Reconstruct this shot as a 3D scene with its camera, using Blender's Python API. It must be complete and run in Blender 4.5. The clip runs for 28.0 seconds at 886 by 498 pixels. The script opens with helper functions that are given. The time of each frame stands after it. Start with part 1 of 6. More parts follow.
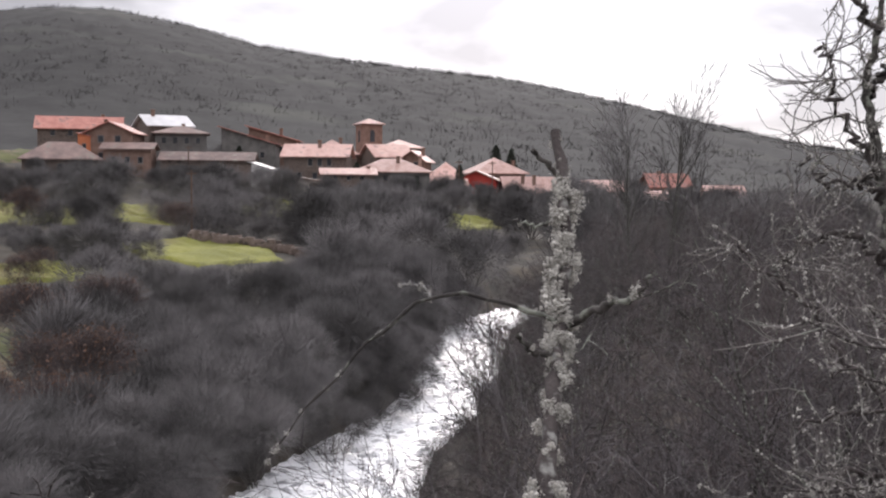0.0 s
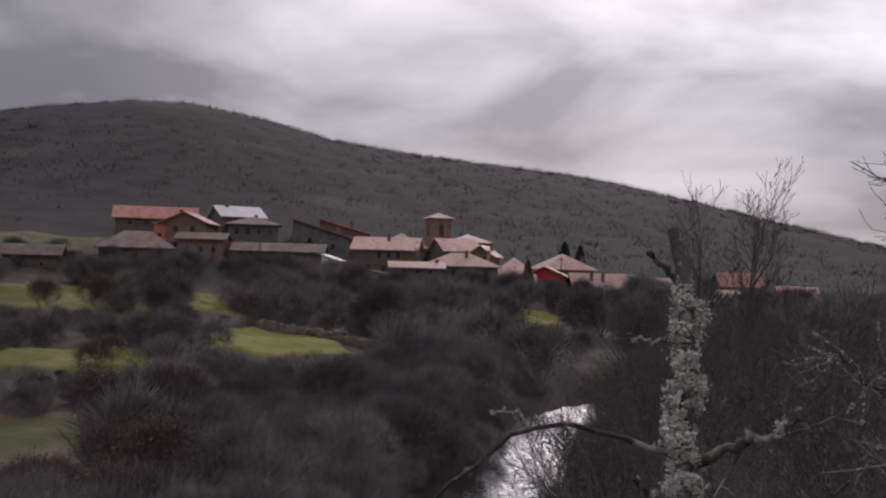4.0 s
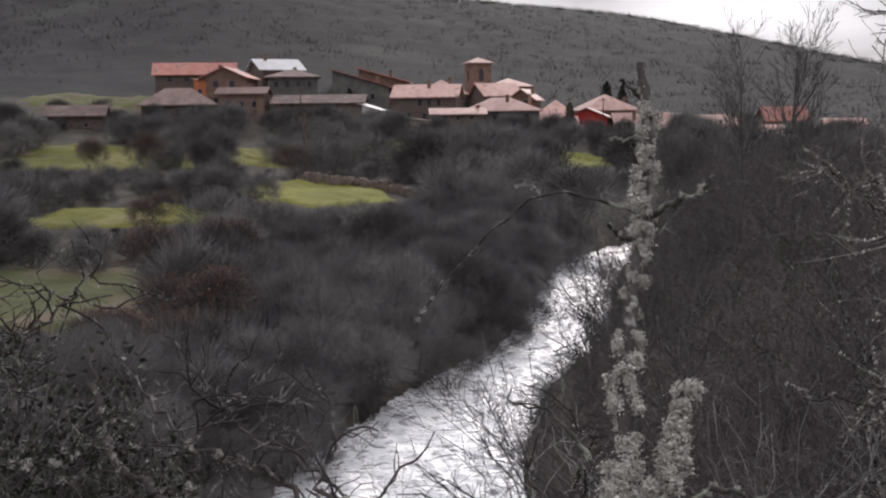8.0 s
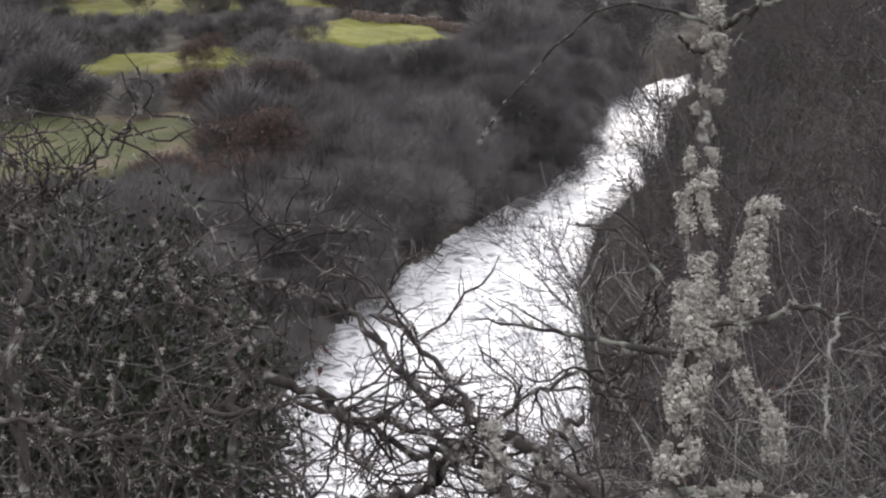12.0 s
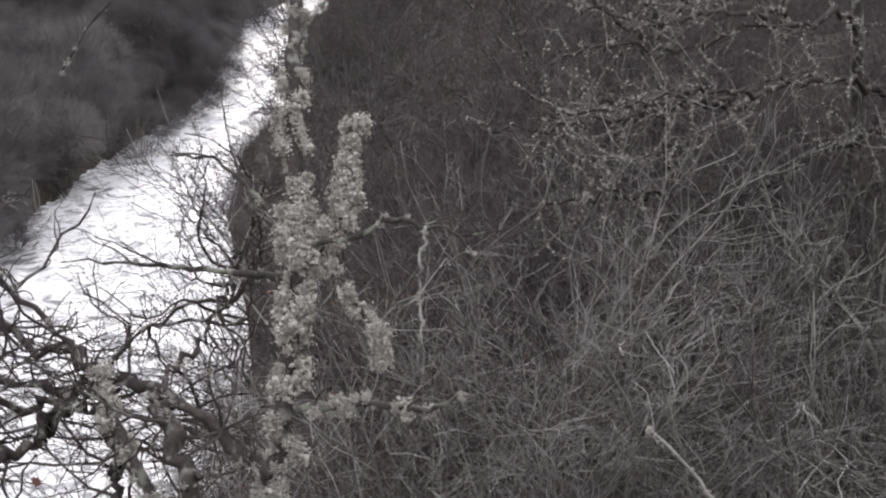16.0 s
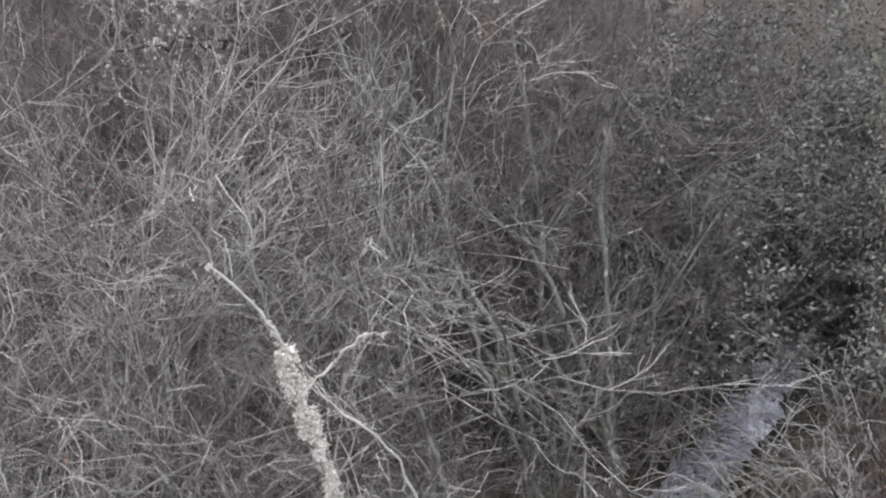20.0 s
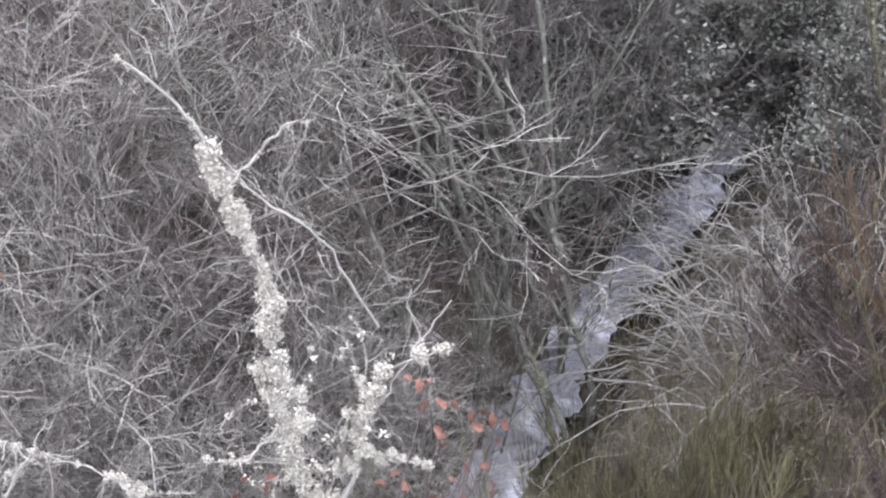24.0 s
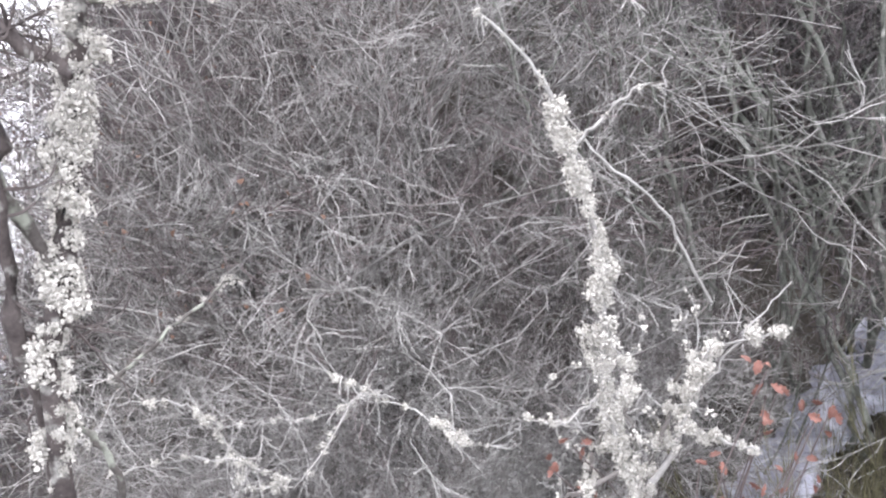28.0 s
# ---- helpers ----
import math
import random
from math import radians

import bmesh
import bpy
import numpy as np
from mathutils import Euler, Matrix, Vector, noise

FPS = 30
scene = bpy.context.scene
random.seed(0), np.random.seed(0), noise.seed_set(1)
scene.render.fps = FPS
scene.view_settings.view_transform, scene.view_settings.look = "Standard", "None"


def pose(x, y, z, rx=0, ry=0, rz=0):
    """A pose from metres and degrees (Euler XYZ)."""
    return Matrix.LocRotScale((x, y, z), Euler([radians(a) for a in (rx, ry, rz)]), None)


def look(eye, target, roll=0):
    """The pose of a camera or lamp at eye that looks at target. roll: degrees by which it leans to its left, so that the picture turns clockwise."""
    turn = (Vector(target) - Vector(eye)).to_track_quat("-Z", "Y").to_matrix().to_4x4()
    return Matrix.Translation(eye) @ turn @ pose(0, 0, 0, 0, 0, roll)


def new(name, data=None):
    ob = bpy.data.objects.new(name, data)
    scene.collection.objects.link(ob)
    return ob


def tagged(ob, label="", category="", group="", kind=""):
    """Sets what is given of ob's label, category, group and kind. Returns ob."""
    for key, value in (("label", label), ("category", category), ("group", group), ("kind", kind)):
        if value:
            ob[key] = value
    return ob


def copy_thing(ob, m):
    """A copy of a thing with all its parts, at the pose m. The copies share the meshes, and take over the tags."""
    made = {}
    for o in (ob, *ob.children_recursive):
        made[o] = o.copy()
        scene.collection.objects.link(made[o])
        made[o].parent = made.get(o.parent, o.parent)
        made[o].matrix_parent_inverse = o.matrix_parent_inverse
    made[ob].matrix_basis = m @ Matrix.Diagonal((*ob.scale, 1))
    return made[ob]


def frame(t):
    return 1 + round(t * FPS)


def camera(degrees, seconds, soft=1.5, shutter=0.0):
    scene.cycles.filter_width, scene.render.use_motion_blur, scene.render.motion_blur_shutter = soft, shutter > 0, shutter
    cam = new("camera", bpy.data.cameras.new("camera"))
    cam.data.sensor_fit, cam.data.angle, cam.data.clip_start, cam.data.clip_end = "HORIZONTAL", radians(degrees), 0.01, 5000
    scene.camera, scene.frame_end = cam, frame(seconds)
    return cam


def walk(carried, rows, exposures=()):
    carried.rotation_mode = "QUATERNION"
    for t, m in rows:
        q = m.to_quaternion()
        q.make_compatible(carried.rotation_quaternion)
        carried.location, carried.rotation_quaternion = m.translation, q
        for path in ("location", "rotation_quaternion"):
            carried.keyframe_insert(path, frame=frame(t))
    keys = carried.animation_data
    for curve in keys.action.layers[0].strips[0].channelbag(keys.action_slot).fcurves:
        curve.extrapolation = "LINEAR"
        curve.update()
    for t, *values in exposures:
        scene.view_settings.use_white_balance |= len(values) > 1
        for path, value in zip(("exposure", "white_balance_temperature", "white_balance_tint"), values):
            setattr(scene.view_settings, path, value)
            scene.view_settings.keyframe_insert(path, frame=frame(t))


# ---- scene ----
cam = camera(42.76, 28.0, soft=2.2)

# seconds; place x, y, z; heading, tilt and lean in degrees
PATH = [
    (0, -0.002, 0.550, 12.076, 6.70, -3.40, 0.52),
    (0.5, -0.002, 0.531, 12.082, 5.90, -2.85, 0.29),
    (1, -0.009, 0.518, 12.082, 5.39, -1.70, 0.51),
    (1.5, -0.013, 0.493, 12.092, 4.60, -0.71, 0.47),
    (2, -0.013, 0.681, 12.091, 1.92, 1.09, 1.54),
    (2.5, -0.010, 0.815, 12.096, 0.09, 2.24, 1.72),
    (3, -0.014, 0.832, 12.095, 1.39, 2.11, 1.94),
    (3.5, -0.016, 0.841, 12.093, 2.69, 1.92, 2.05),
    (5.5, -0.001, 0.883, 12.071, 3.96, -2.21, 1.04),
    (6, 0.002, 0.880, 12.061, 3.33, -3.66, 0.99),
    (6.5, 0.003, 0.842, 12.058, 3.55, -5.55, 0.43),
    (7, 0.001, 0.804, 12.053, 1.68, -6.53, 0.07),
    (7.5, -0.050, 0.163, 12.053, 2.27, -6.36, -0.46),
    (8, -0.057, 0.006, 12.046, 1.08, -6.45, -0.64),
    (8.5, -0.065, 0.011, 12.040, 0.61, -7.67, -0.77),
    (9, -0.071, 0.024, 12.034, 0.00, -8.87, -0.83),
    (9.5, -0.074, 0.037, 12.025, -0.82, -9.97, -1.11),
    (10, -0.076, 0.050, 12.017, -1.63, -11.06, -1.33),
    (10.5, -0.079, 0.059, 12.012, -2.43, -12.11, -1.64),
    (11, -0.080, 0.067, 12.005, -2.82, -13.02, -1.78),
    (11.5, -0.080, 0.073, 11.999, -2.61, -13.85, -1.82),
    (13.5, -0.037, 0.084, 12.010, 2.89, -16.19, -5.16),
    (14, -0.023, 0.091, 12.004, 5.49, -16.86, -4.79),
    (14.5, -0.013, 0.094, 12.001, 8.19, -17.53, -4.02),
    (15, -0.003, 0.093, 12.001, 10.88, -18.11, -3.45),
    (15.5, 0.008, 0.081, 12.001, 13.50, -18.64, -2.89),
    (16, 0.014, 0.078, 11.999, 16.21, -19.13, -2.10),
    (16.5, 0.023, 0.077, 11.995, 18.81, -19.57, -1.41),
    (17, 0.030, 0.072, 11.993, 21.45, -20.16, -0.70),
    (17.5, 0.040, 0.064, 11.987, 23.93, -20.79, -0.04),
    (18, 0.048, 0.057, 11.982, 26.47, -21.65, 0.77),
    (18.5, 0.055, 0.050, 11.973, 29.40, -22.66, 1.68),
    (19, 0.063, 0.040, 11.966, 32.33, -23.75, 2.63),
    (19.5, 0.068, 0.032, 11.971, 35.30, -24.98, 3.80),
    (20, 0.082, 0.014, 11.963, 38.14, -25.94, 4.30),
    (20.5, 0.093, 0.007, 11.953, 41.14, -26.59, 4.93),
    (21, 0.098, 0.003, 11.945, 44.23, -26.90, 5.81),
    (21.5, 0.099, 0.001, 11.937, 46.85, -26.88, 6.53),
    (23.5, 0.141, 0.014, 11.896, 45.08, -33.22, 4.63),
    (24, 0.148, 0.019, 11.889, 41.92, -35.65, 3.56),
    (24.5, 0.143, 0.040, 11.882, 38.65, -37.38, 2.42),
    (25, 0.132, 0.063, 11.872, 35.38, -38.65, 1.22),
    (25.5, 0.111, 0.077, 11.861, 32.39, -39.17, 0.25),
    (26, 0.090, 0.082, 11.857, 30.25, -39.09, -0.27),
    (26.5, 0.075, 0.098, 11.856, 29.10, -38.87, -0.37),
    (27, 0.062, 0.108, 11.856, 28.16, -38.69, -0.44),
    (27.5, 0.058, 0.115, 11.854, 26.88, -38.52, -0.94),
    (28, 0.047, 0.123, 11.859, 24.89, -37.58, -1.89),
]


def row(t, x, y, z, heading, tilt, lean):
    return t, pose(x, y, z, 90 + tilt, 0, -heading) @ pose(0, 0, 0, 0, 0, lean)

# seconds, stops, kelvin, tint
EXPO = [(0, 0.12, 6350, 16), (1.3, 0.0, 6350, 17), (2.0, -0.42, 6350, 19), (3.5, -1.05, 6350, 21), (5.5, -1.2, 6350, 20), (7, -1.05, 6350, 20), (7.5, -0.7, 6350, 18), (8.2, -0.38, 6350, 16), (9.2, -0.1, 6350, 15),
        (11, 0.08, 6350, 13), (15, 0.05, 6350, 14), (17, 0.3, 6350, 14), (18, 0.65, 6300, 13), (19, 0.95, 6250, 13), (20, 1.25, 6200, 13), (22, 1.55, 6150, 14), (24, 1.7, 6100, 15), (28, 1.82, 6100, 15)]

# ---- the lie of the land: river at z = 0, the eye about z = 12 ----
RY = [-200, -60, 0, 10, 20, 30, 40, 50, 62, 78, 93, 108, 125, 170, 400]
RX = [-110, -40, -13, -7, -2.6, -1.6, -0.4, 2.4, 7.4, 10.5, 13.8, 21, 40, 190, 900]
RW = [4, 4, 4, 4, 4, 4, 3.4, 2.6, 2.2, 2.3, 2.4, 2.6, 3, 3, 3]
BS = [0, 1.2, 3, 5.5, 8, 9.5, 14, 40, 120, 400, 3000]
BZ = [-0.7, 0.5, 2.6, 5.8, 8.9, 10.3, 10.9, 13, 14, 16, 20]
LR = [0, 30, 75, 115, 186, 215, 250, 380, 700, 900, 1400, 4000]
LZ = [0.4, 0.7, 1.4, 3.0, 5.5, 8.4, 12.8, 18, 60, 60, 30, 20]
KA = [-180, -60, -45, -32, -25, -20.3, -16, -12.2, -9.6, -6, -2.7, 0.7, 5.8, 10.1, 14.3, 19.8, 24, 30.6, 40, 90, 180]
KE = [0.5, 1.0, 1.8, 2.8, 4.6, 6.6, 7.4, 7.9, 7.9, 7.35, 6.5, 6.0, 5.45, 5.0, 4.15, 2.85, 1.9, 1.0, 0.6, 0.3, 0.5]
VA = [-28, -12.5, -6.5, -0.5, 4.2, 9, 20, 34]
VZ = [17.5, 15, 13.6, 12.2, 11.7, 9.7, 8.2, 7.7]
SX = [-3.0, -0.5, 1.5, 2.6, 3.8, 5.15, 6.6, 9.0]
SY = [5.6, 3.8, 2.55, 2.48, 2.98, 3.40, 3.9, 5.2]


def seg_dist(x, y):
    """Distance from the brook's line, and the brook's height there."""
    best, bz = np.full(np.shape(x), 1e9), np.zeros(np.shape(x))
    for i in range(len(SX) - 1):
        ax, ay, bx, by = SX[i], SY[i], SX[i + 1], SY[i + 1]
        u = np.clip(((x - ax) * (bx - ax) + (y - ay) * (by - ay)) / ((bx - ax) ** 2 + (by - ay) ** 2), 0, 1)
        px, py = ax + u * (bx - ax), ay + u * (by - ay)
        d = np.hypot(x - px, y - py)
        bz = np.where(d < best, 8.0 + 0.10 * np.minimum(px - 3.8, 4) - 0.6 * np.maximum(0, 1.2 - px), bz)
        best = np.minimum(best, d)
    return best, bz


def rough(x, y):
    return (np.sin(x * 1.7 + 0.6 * np.sin(y * 1.3)) * np.sin(y * 1.9 + 0.8 * np.sin(x * 0.9 + 1)) * 0.5
            + np.sin(x * 0.31 + 2 + np.sin(y * 0.23)) * np.sin(y * 0.37 + 1 + np.sin(x * 0.19)))


def height(x, y):
    x, y = np.asarray(x, float), np.asarray(y, float)
    xc, hw = np.interp(y, RY, RX), np.interp(y, RY, RW)
    s = x - xc
    r = np.hypot(x, y)
    a = np.degrees(np.arctan2(x, y))
    vz = np.interp(a, VA, VZ)
    left = np.interp(r, LR, LZ) + (vz - 12.8) * np.clip((r - 150) / 100, 0, 1)
    ridge = 12 + 880 * np.tan(np.radians(np.interp(a, KA, KE)))
    t = np.clip((r - 250) / 630, 0, 1)
    hill = vz + (ridge - vz) * (t * t * (3 - 2 * t) * 0.6 + 0.4 * t)
    fall = np.clip((r - 880) / 2500, 0, 1)
    left = np.where(r > 250, np.where(r > 880, ridge + (5 - ridge) * fall, hill), left)
    bank = np.interp(s - hw, BS, BZ) * (1 - 0.5 * np.clip((np.hypot(x - 4, y) - 9) / 14, 0, 1) * np.clip((y - 4) / 6, 0, 1))
    right = np.where(r > 250, left, bank + (left - bank) * np.clip((r - 110) / 140, 0, 1))
    lv = np.interp(-s - hw, [0, 0.8, 3], [-0.7, 0.4, 0.5]) + (left - 0.5) * np.clip((-s - hw) / 4, 0, 1)
    z = np.where(s > hw, right, np.where(s < -hw, lv, -0.7))
    d, bz = seg_dist(x, y)
    far_side = np.where(y - 0.35 * x > 1.9, 0.45, 0.98)
    gully = bz - 0.12 + np.maximum(0, d - 0.28) * far_side
    z = np.where((s > hw + 1.0) & (r < 30), np.minimum(z, gully), z)
    land = np.clip((np.abs(s) - hw - 0.3) / 3, 0, 1)
    return z + rough(x, y) * (0.10 + 0.4 * np.clip((r - 20) / 200, 0, 1) + 0.9 * np.clip((r - 350) / 300, 0, 1)) * land * np.clip((d - 0.5) / 2, 0, 1)
walk(cam, [row(*r) for r in PATH], exposures=EXPO)

# ---- sky and sun: a bright overcast day, thinner cloud over the valley's end ----
world = bpy.data.worlds.new("overcast_sky")
scene.world = world
world.use_nodes = True
wn, wl = world.node_tree.nodes, world.node_tree.links
wn.clear()


def wnode(kind, **inputs):
    n = wn.new(kind)
    for key, value in inputs.items():
        n.inputs[key.replace("_", " ")].default_value = value
    return n


w_out, w_bg = wn.new("ShaderNodeOutputWorld"), wn.new("ShaderNodeBackground")
w_sky = wn.new("ShaderNodeTexSky")
w_sky.sky_type, w_sky.sun_disc = "NISHITA", False
w_sky.sun_elevation, w_sky.sun_rotation = radians(24), radians(11)
w_co = wn.new("ShaderNodeTexCoord")
w_map = wn.new("ShaderNodeMapping")
w_map.inputs["Scale"].default_value = (1.0, 1.0, 2.6)
w_map.inputs["Location"].default_value = (0.37, 0.1, 0.55)
w_n1 = wnode("ShaderNodeTexNoise", Scale=3.6, Detail=5.0, Roughness=0.5, Distortion=0.3)
w_ramp = wn.new("ShaderNodeValToRGB")
w_ramp.color_ramp.elements[0].position, w_ramp.color_ramp.elements[0].color = 0.38, (0.40, 0.40, 0.42, 1)
w_ramp.color_ramp.elements[1].position, w_ramp.color_ramp.elements[1].color = 0.66, (1.0, 1.0, 1.0, 1)
# thin cloud towards the sun lets more light through
w_dir = wn.new("ShaderNodeVectorMath")
w_dir.operation = "DOT_PRODUCT"
w_dir.inputs[1].default_value = (math.sin(radians(16)) * 0.96, math.cos(radians(16)) * 0.96, 0.27)
w_glow = wn.new("ShaderNodeMapRange")
for key, value in (("From Min", 0.86), ("From Max", 0.995), ("To Min", 0.98), ("To Max", 1.9)):
    w_glow.inputs[key].default_value = value
w_mul = wn.new("ShaderNodeVectorMath")
w_mul.operation = "SCALE"
w_mix = wn.new("ShaderNodeMix")
w_mix.data_type = "RGBA"
w_mix.inputs["Factor"].default_value = 0.93
w_soft = wn.new("ShaderNodeVectorMath")
w_soft.operation = "SCALE"
w_soft.inputs["Scale"].default_value = 0.10
wl.new(w_co.outputs["Generated"], w_map.inputs["Vector"])
wl.new(w_map.outputs[0], w_n1.inputs["Vector"])
wl.new(w_n1.outputs["Fac"], w_ramp.inputs["Fac"])
wl.new(w_co.outputs["Generated"], w_dir.inputs[0])
wl.new(w_dir.outputs["Value"], w_glow.inputs["Value"])
# an overcast sky grows brighter towards the zenith
w_sep = wn.new("ShaderNodeSeparateXYZ")
w_zen = wn.new("ShaderNodeMapRange")
for key, value in (("From Min", 0.12), ("From Max", 0.8), ("To Min", 1.0), ("To Max", 2.3)):
    w_zen.inputs[key].default_value = value
w_both = wn.new("ShaderNodeMath")
w_both.operation = "MULTIPLY"
wl.new(w_co.outputs["Generated"], w_sep.inputs[0])
wl.new(w_sep.outputs["Z"], w_zen.inputs["Value"])
wl.new(w_glow.outputs[0], w_both.inputs[0])
wl.new(w_zen.outputs[0], w_both.inputs[1])
wl.new(w_ramp.outputs["Color"], w_mul.inputs[0])
wl.new(w_both.outputs[0], w_mul.inputs["Scale"])
wl.new(w_sky.outputs[0], w_soft.inputs[0])
wl.new(w_soft.outputs[0], w_mix.inputs["A"])
wl.new(w_mul.outputs[0], w_mix.inputs["B"])
wl.new(w_mix.outputs["Result"], w_bg.inputs["Color"])
w_bg.inputs["Strength"].default_value = 1.0
wl.new(w_bg.outputs[0], w_out.inputs[0])

sun = new("sun", bpy.data.lights.new("sun", "SUN"))
sun.data.energy, sun.data.angle, sun.data.color = 1.5, radians(14), (1.0, 0.95, 0.88)
sun.matrix_world = look((math.sin(radians(11)) * 90, math.cos(radians(11)) * 90, 40), (0, 0, 0))


# ---- materials ----
def material(name, dark, light, scale=8.0, fine=60.0, rough=0.85, bump=0.3, per="object", spread=0.25, spot=None, spot_at=0.62, spot_scale=3.0, metal=0.0, detail=5.0):
    """Two-scale procedural surface. per: what varies the tone, 'object' or 'island'. spot: colour of scattered patches."""
    m = bpy.data.materials.new(name)
    m.use_nodes = True
    nt = m.node_tree
    b = nt.nodes["Principled BSDF"]
    co = nt.nodes.new("ShaderNodeTexCoord")
    n1, n2 = nt.nodes.new("ShaderNodeTexNoise"), nt.nodes.new("ShaderNodeTexNoise")
    n1.inputs["Scale"].default_value, n2.inputs["Scale"].default_value = scale, fine
    n1.inputs["Detail"].default_value = detail
    n2.inputs["Detail"].default_value = 3
    add = nt.nodes.new("ShaderNodeMath")
    add.operation = "MULTIPLY_ADD"
    add.inputs[1].default_value = 0.45
    ramp = nt.nodes.new("ShaderNodeValToRGB")
    e = ramp.color_ramp.elements
    e[0].position, e[0].color = 0.5, (*dark, 1)
    e[1].position, e[1].color = 0.95, (*light, 1)
    nt.links.new(co.outputs["Object"], n1.inputs["Vector"])
    nt.links.new(co.outputs["Object"], n2.inputs["Vector"])
    nt.links.new(n2.outputs["Fac"], add.inputs[0])
    nt.links.new(n1.outputs["Fac"], add.inputs[2])
    nt.links.new(add.outputs[0], ramp.inputs["Fac"])
    if per == "island":
        rnd = nt.nodes.new("ShaderNodeNewGeometry").outputs["Random Per Island"]
    else:
        rnd = nt.nodes.new("ShaderNodeObjectInfo").outputs["Random"]
    mr = nt.nodes.new("ShaderNodeMapRange")
    mr.inputs["To Min"].default_value, mr.inputs["To Max"].default_value = 1 - spread, 1 + spread
    nt.links.new(rnd, mr.inputs["Value"])
    mul = nt.nodes.new("ShaderNodeVectorMath")
    mul.operation = "SCALE"
    nt.links.new(ramp.outputs["Color"], mul.inputs[0])
    nt.links.new(mr.outputs[0], mul.inputs["Scale"])
    colour = mul.outputs[0]
    if spot:
        n3 = nt.nodes.new("ShaderNodeTexNoise")
        n3.inputs["Scale"].default_value, n3.inputs["Detail"].default_value = spot_scale, 6
        nt.links.new(co.outputs["Object"], n3.inputs["Vector"])
        r3 = nt.nodes.new("ShaderNodeMapRange")
        r3.inputs["From Min"].default_value, r3.inputs["From Max"].default_value = spot_at - 0.05, spot_at + 0.07
        nt.links.new(n3.outputs["Fac"], r3.inputs["Value"])
        mx = nt.nodes.new("ShaderNodeMix")
        mx.data_type = "RGBA"
        mx.inputs["B"].default_value = (*spot, 1)
        nt.links.new(r3.outputs[0], mx.inputs["Factor"])
        nt.links.new(colour, mx.inputs["A"])
        colour = mx.outputs["Result"]
    nt.links.new(colour, b.inputs["Base Color"])
    b.inputs["Roughness"].default_value, b.inputs["Metallic"].default_value = rough, metal
    b.inputs["Specular IOR Level"].default_value = 0.3
    if bump:
        bp = nt.nodes.new("ShaderNodeBump")
        bp.inputs["Strength"].default_value, bp.inputs["Distance"].default_value = bump, 0.5 / fine
        nt.links.new(n2.outputs["Fac"], bp.inputs["Height"])
        nt.links.new(bp.outputs[0], b.inputs["Normal"])
    return m


M_SOIL = material("leaf_litter_soil", (0.035, 0.031, 0.027), (0.10, 0.086, 0.070), 0.9, 14, 0.95, 0.8, spot=(0.13, 0.105, 0.078), spot_at=0.60, spot_scale=0.5)
M_MEADOW = material("winter_meadow_grass", (0.100, 0.105, 0.022), (0.195, 0.192, 0.042), 0.10, 3.0, 0.9, 0.4, spot=(0.20, 0.18, 0.07), spot_at=0.60, spot_scale=0.12)
M_DULL = material("dull_pasture_grass", (0.058, 0.066, 0.024), (0.115, 0.118, 0.046), 0.12, 2.5, 0.92, 0.4, spot=(0.15, 0.12, 0.08), spot_at=0.55, spot_scale=0.2)
M_ROUGH = material("rough_hedge_ground", (0.038, 0.035, 0.030), (0.082, 0.074, 0.062), 0.15, 2.0, 0.95, 0.5, spot=(0.09, 0.075, 0.055), spot_at=0.56, spot_scale=0.25)
M_BARK = material("grey_brown_bark", (0.09, 0.08, 0.075), (0.24, 0.22, 0.205), 9, 70, 0.9, 0.7, spot=(0.26, 0.27, 0.23), spot_at=0.63, spot_scale=7)
M_DARKBARK = material("dark_wet_bark", (0.030, 0.026, 0.024), (0.10, 0.09, 0.082), 14, 90, 0.85, 0.7, spot=(0.24, 0.25, 0.21), spot_at=0.56, spot_scale=22)
# darker copy of the bare twigs, with the thicket's shade put into the colour
M_SHADETWIG = material("shade_toned_twigs", (0.056, 0.049, 0.051), (0.140, 0.126, 0.126), 3, 30, 0.85, 0.0, per="island", spread=0.5)
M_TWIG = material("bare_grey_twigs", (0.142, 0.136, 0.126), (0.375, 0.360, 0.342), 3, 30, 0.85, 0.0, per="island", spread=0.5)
M_BROWNTWIG = material("bare_brown_twigs", (0.066, 0.052, 0.051), (0.150, 0.124, 0.120), 3, 30, 0.85, 0.0, per="island", spread=0.45)
M_FARTWIG = material("distant_bare_twigs", (0.094, 0.088, 0.087), (0.190, 0.179, 0.176), 0.4, 3, 0.9, 0.0, per="object", spread=0.48)
M_PALETWIG = material("pale_lichened_twigs", (0.16, 0.152, 0.142), (0.38, 0.37, 0.35), 12, 60, 0.85, 0.2, per="island", spread=0.3)
M_LICHEN = material("grey_green_beard_lichen", (0.32, 0.305, 0.272), (0.59, 0.568, 0.52), 40, 220, 0.95, 0.5, per="island", spread=0.28)
M_GNARL = material("dark_brown_gnarled_bark", (0.034, 0.028, 0.027), (0.095, 0.080, 0.075), 20, 110, 0.9, 0.8, spot=(0.26, 0.255, 0.235), spot_at=0.61, spot_scale=30)
M_ALDER = material("grey_green_alder_bark", (0.075, 0.078, 0.066), (0.20, 0.205, 0.178), 10, 80, 0.85, 0.5, spot=(0.30, 0.30, 0.27), spot_at=0.62, spot_scale=14)
M_HOLLY = material("dark_evergreen_leaves", (0.014, 0.018, 0.011), (0.055, 0.062, 0.040), 4, 30, 0.6, 0.0, per="island", spread=0.5)
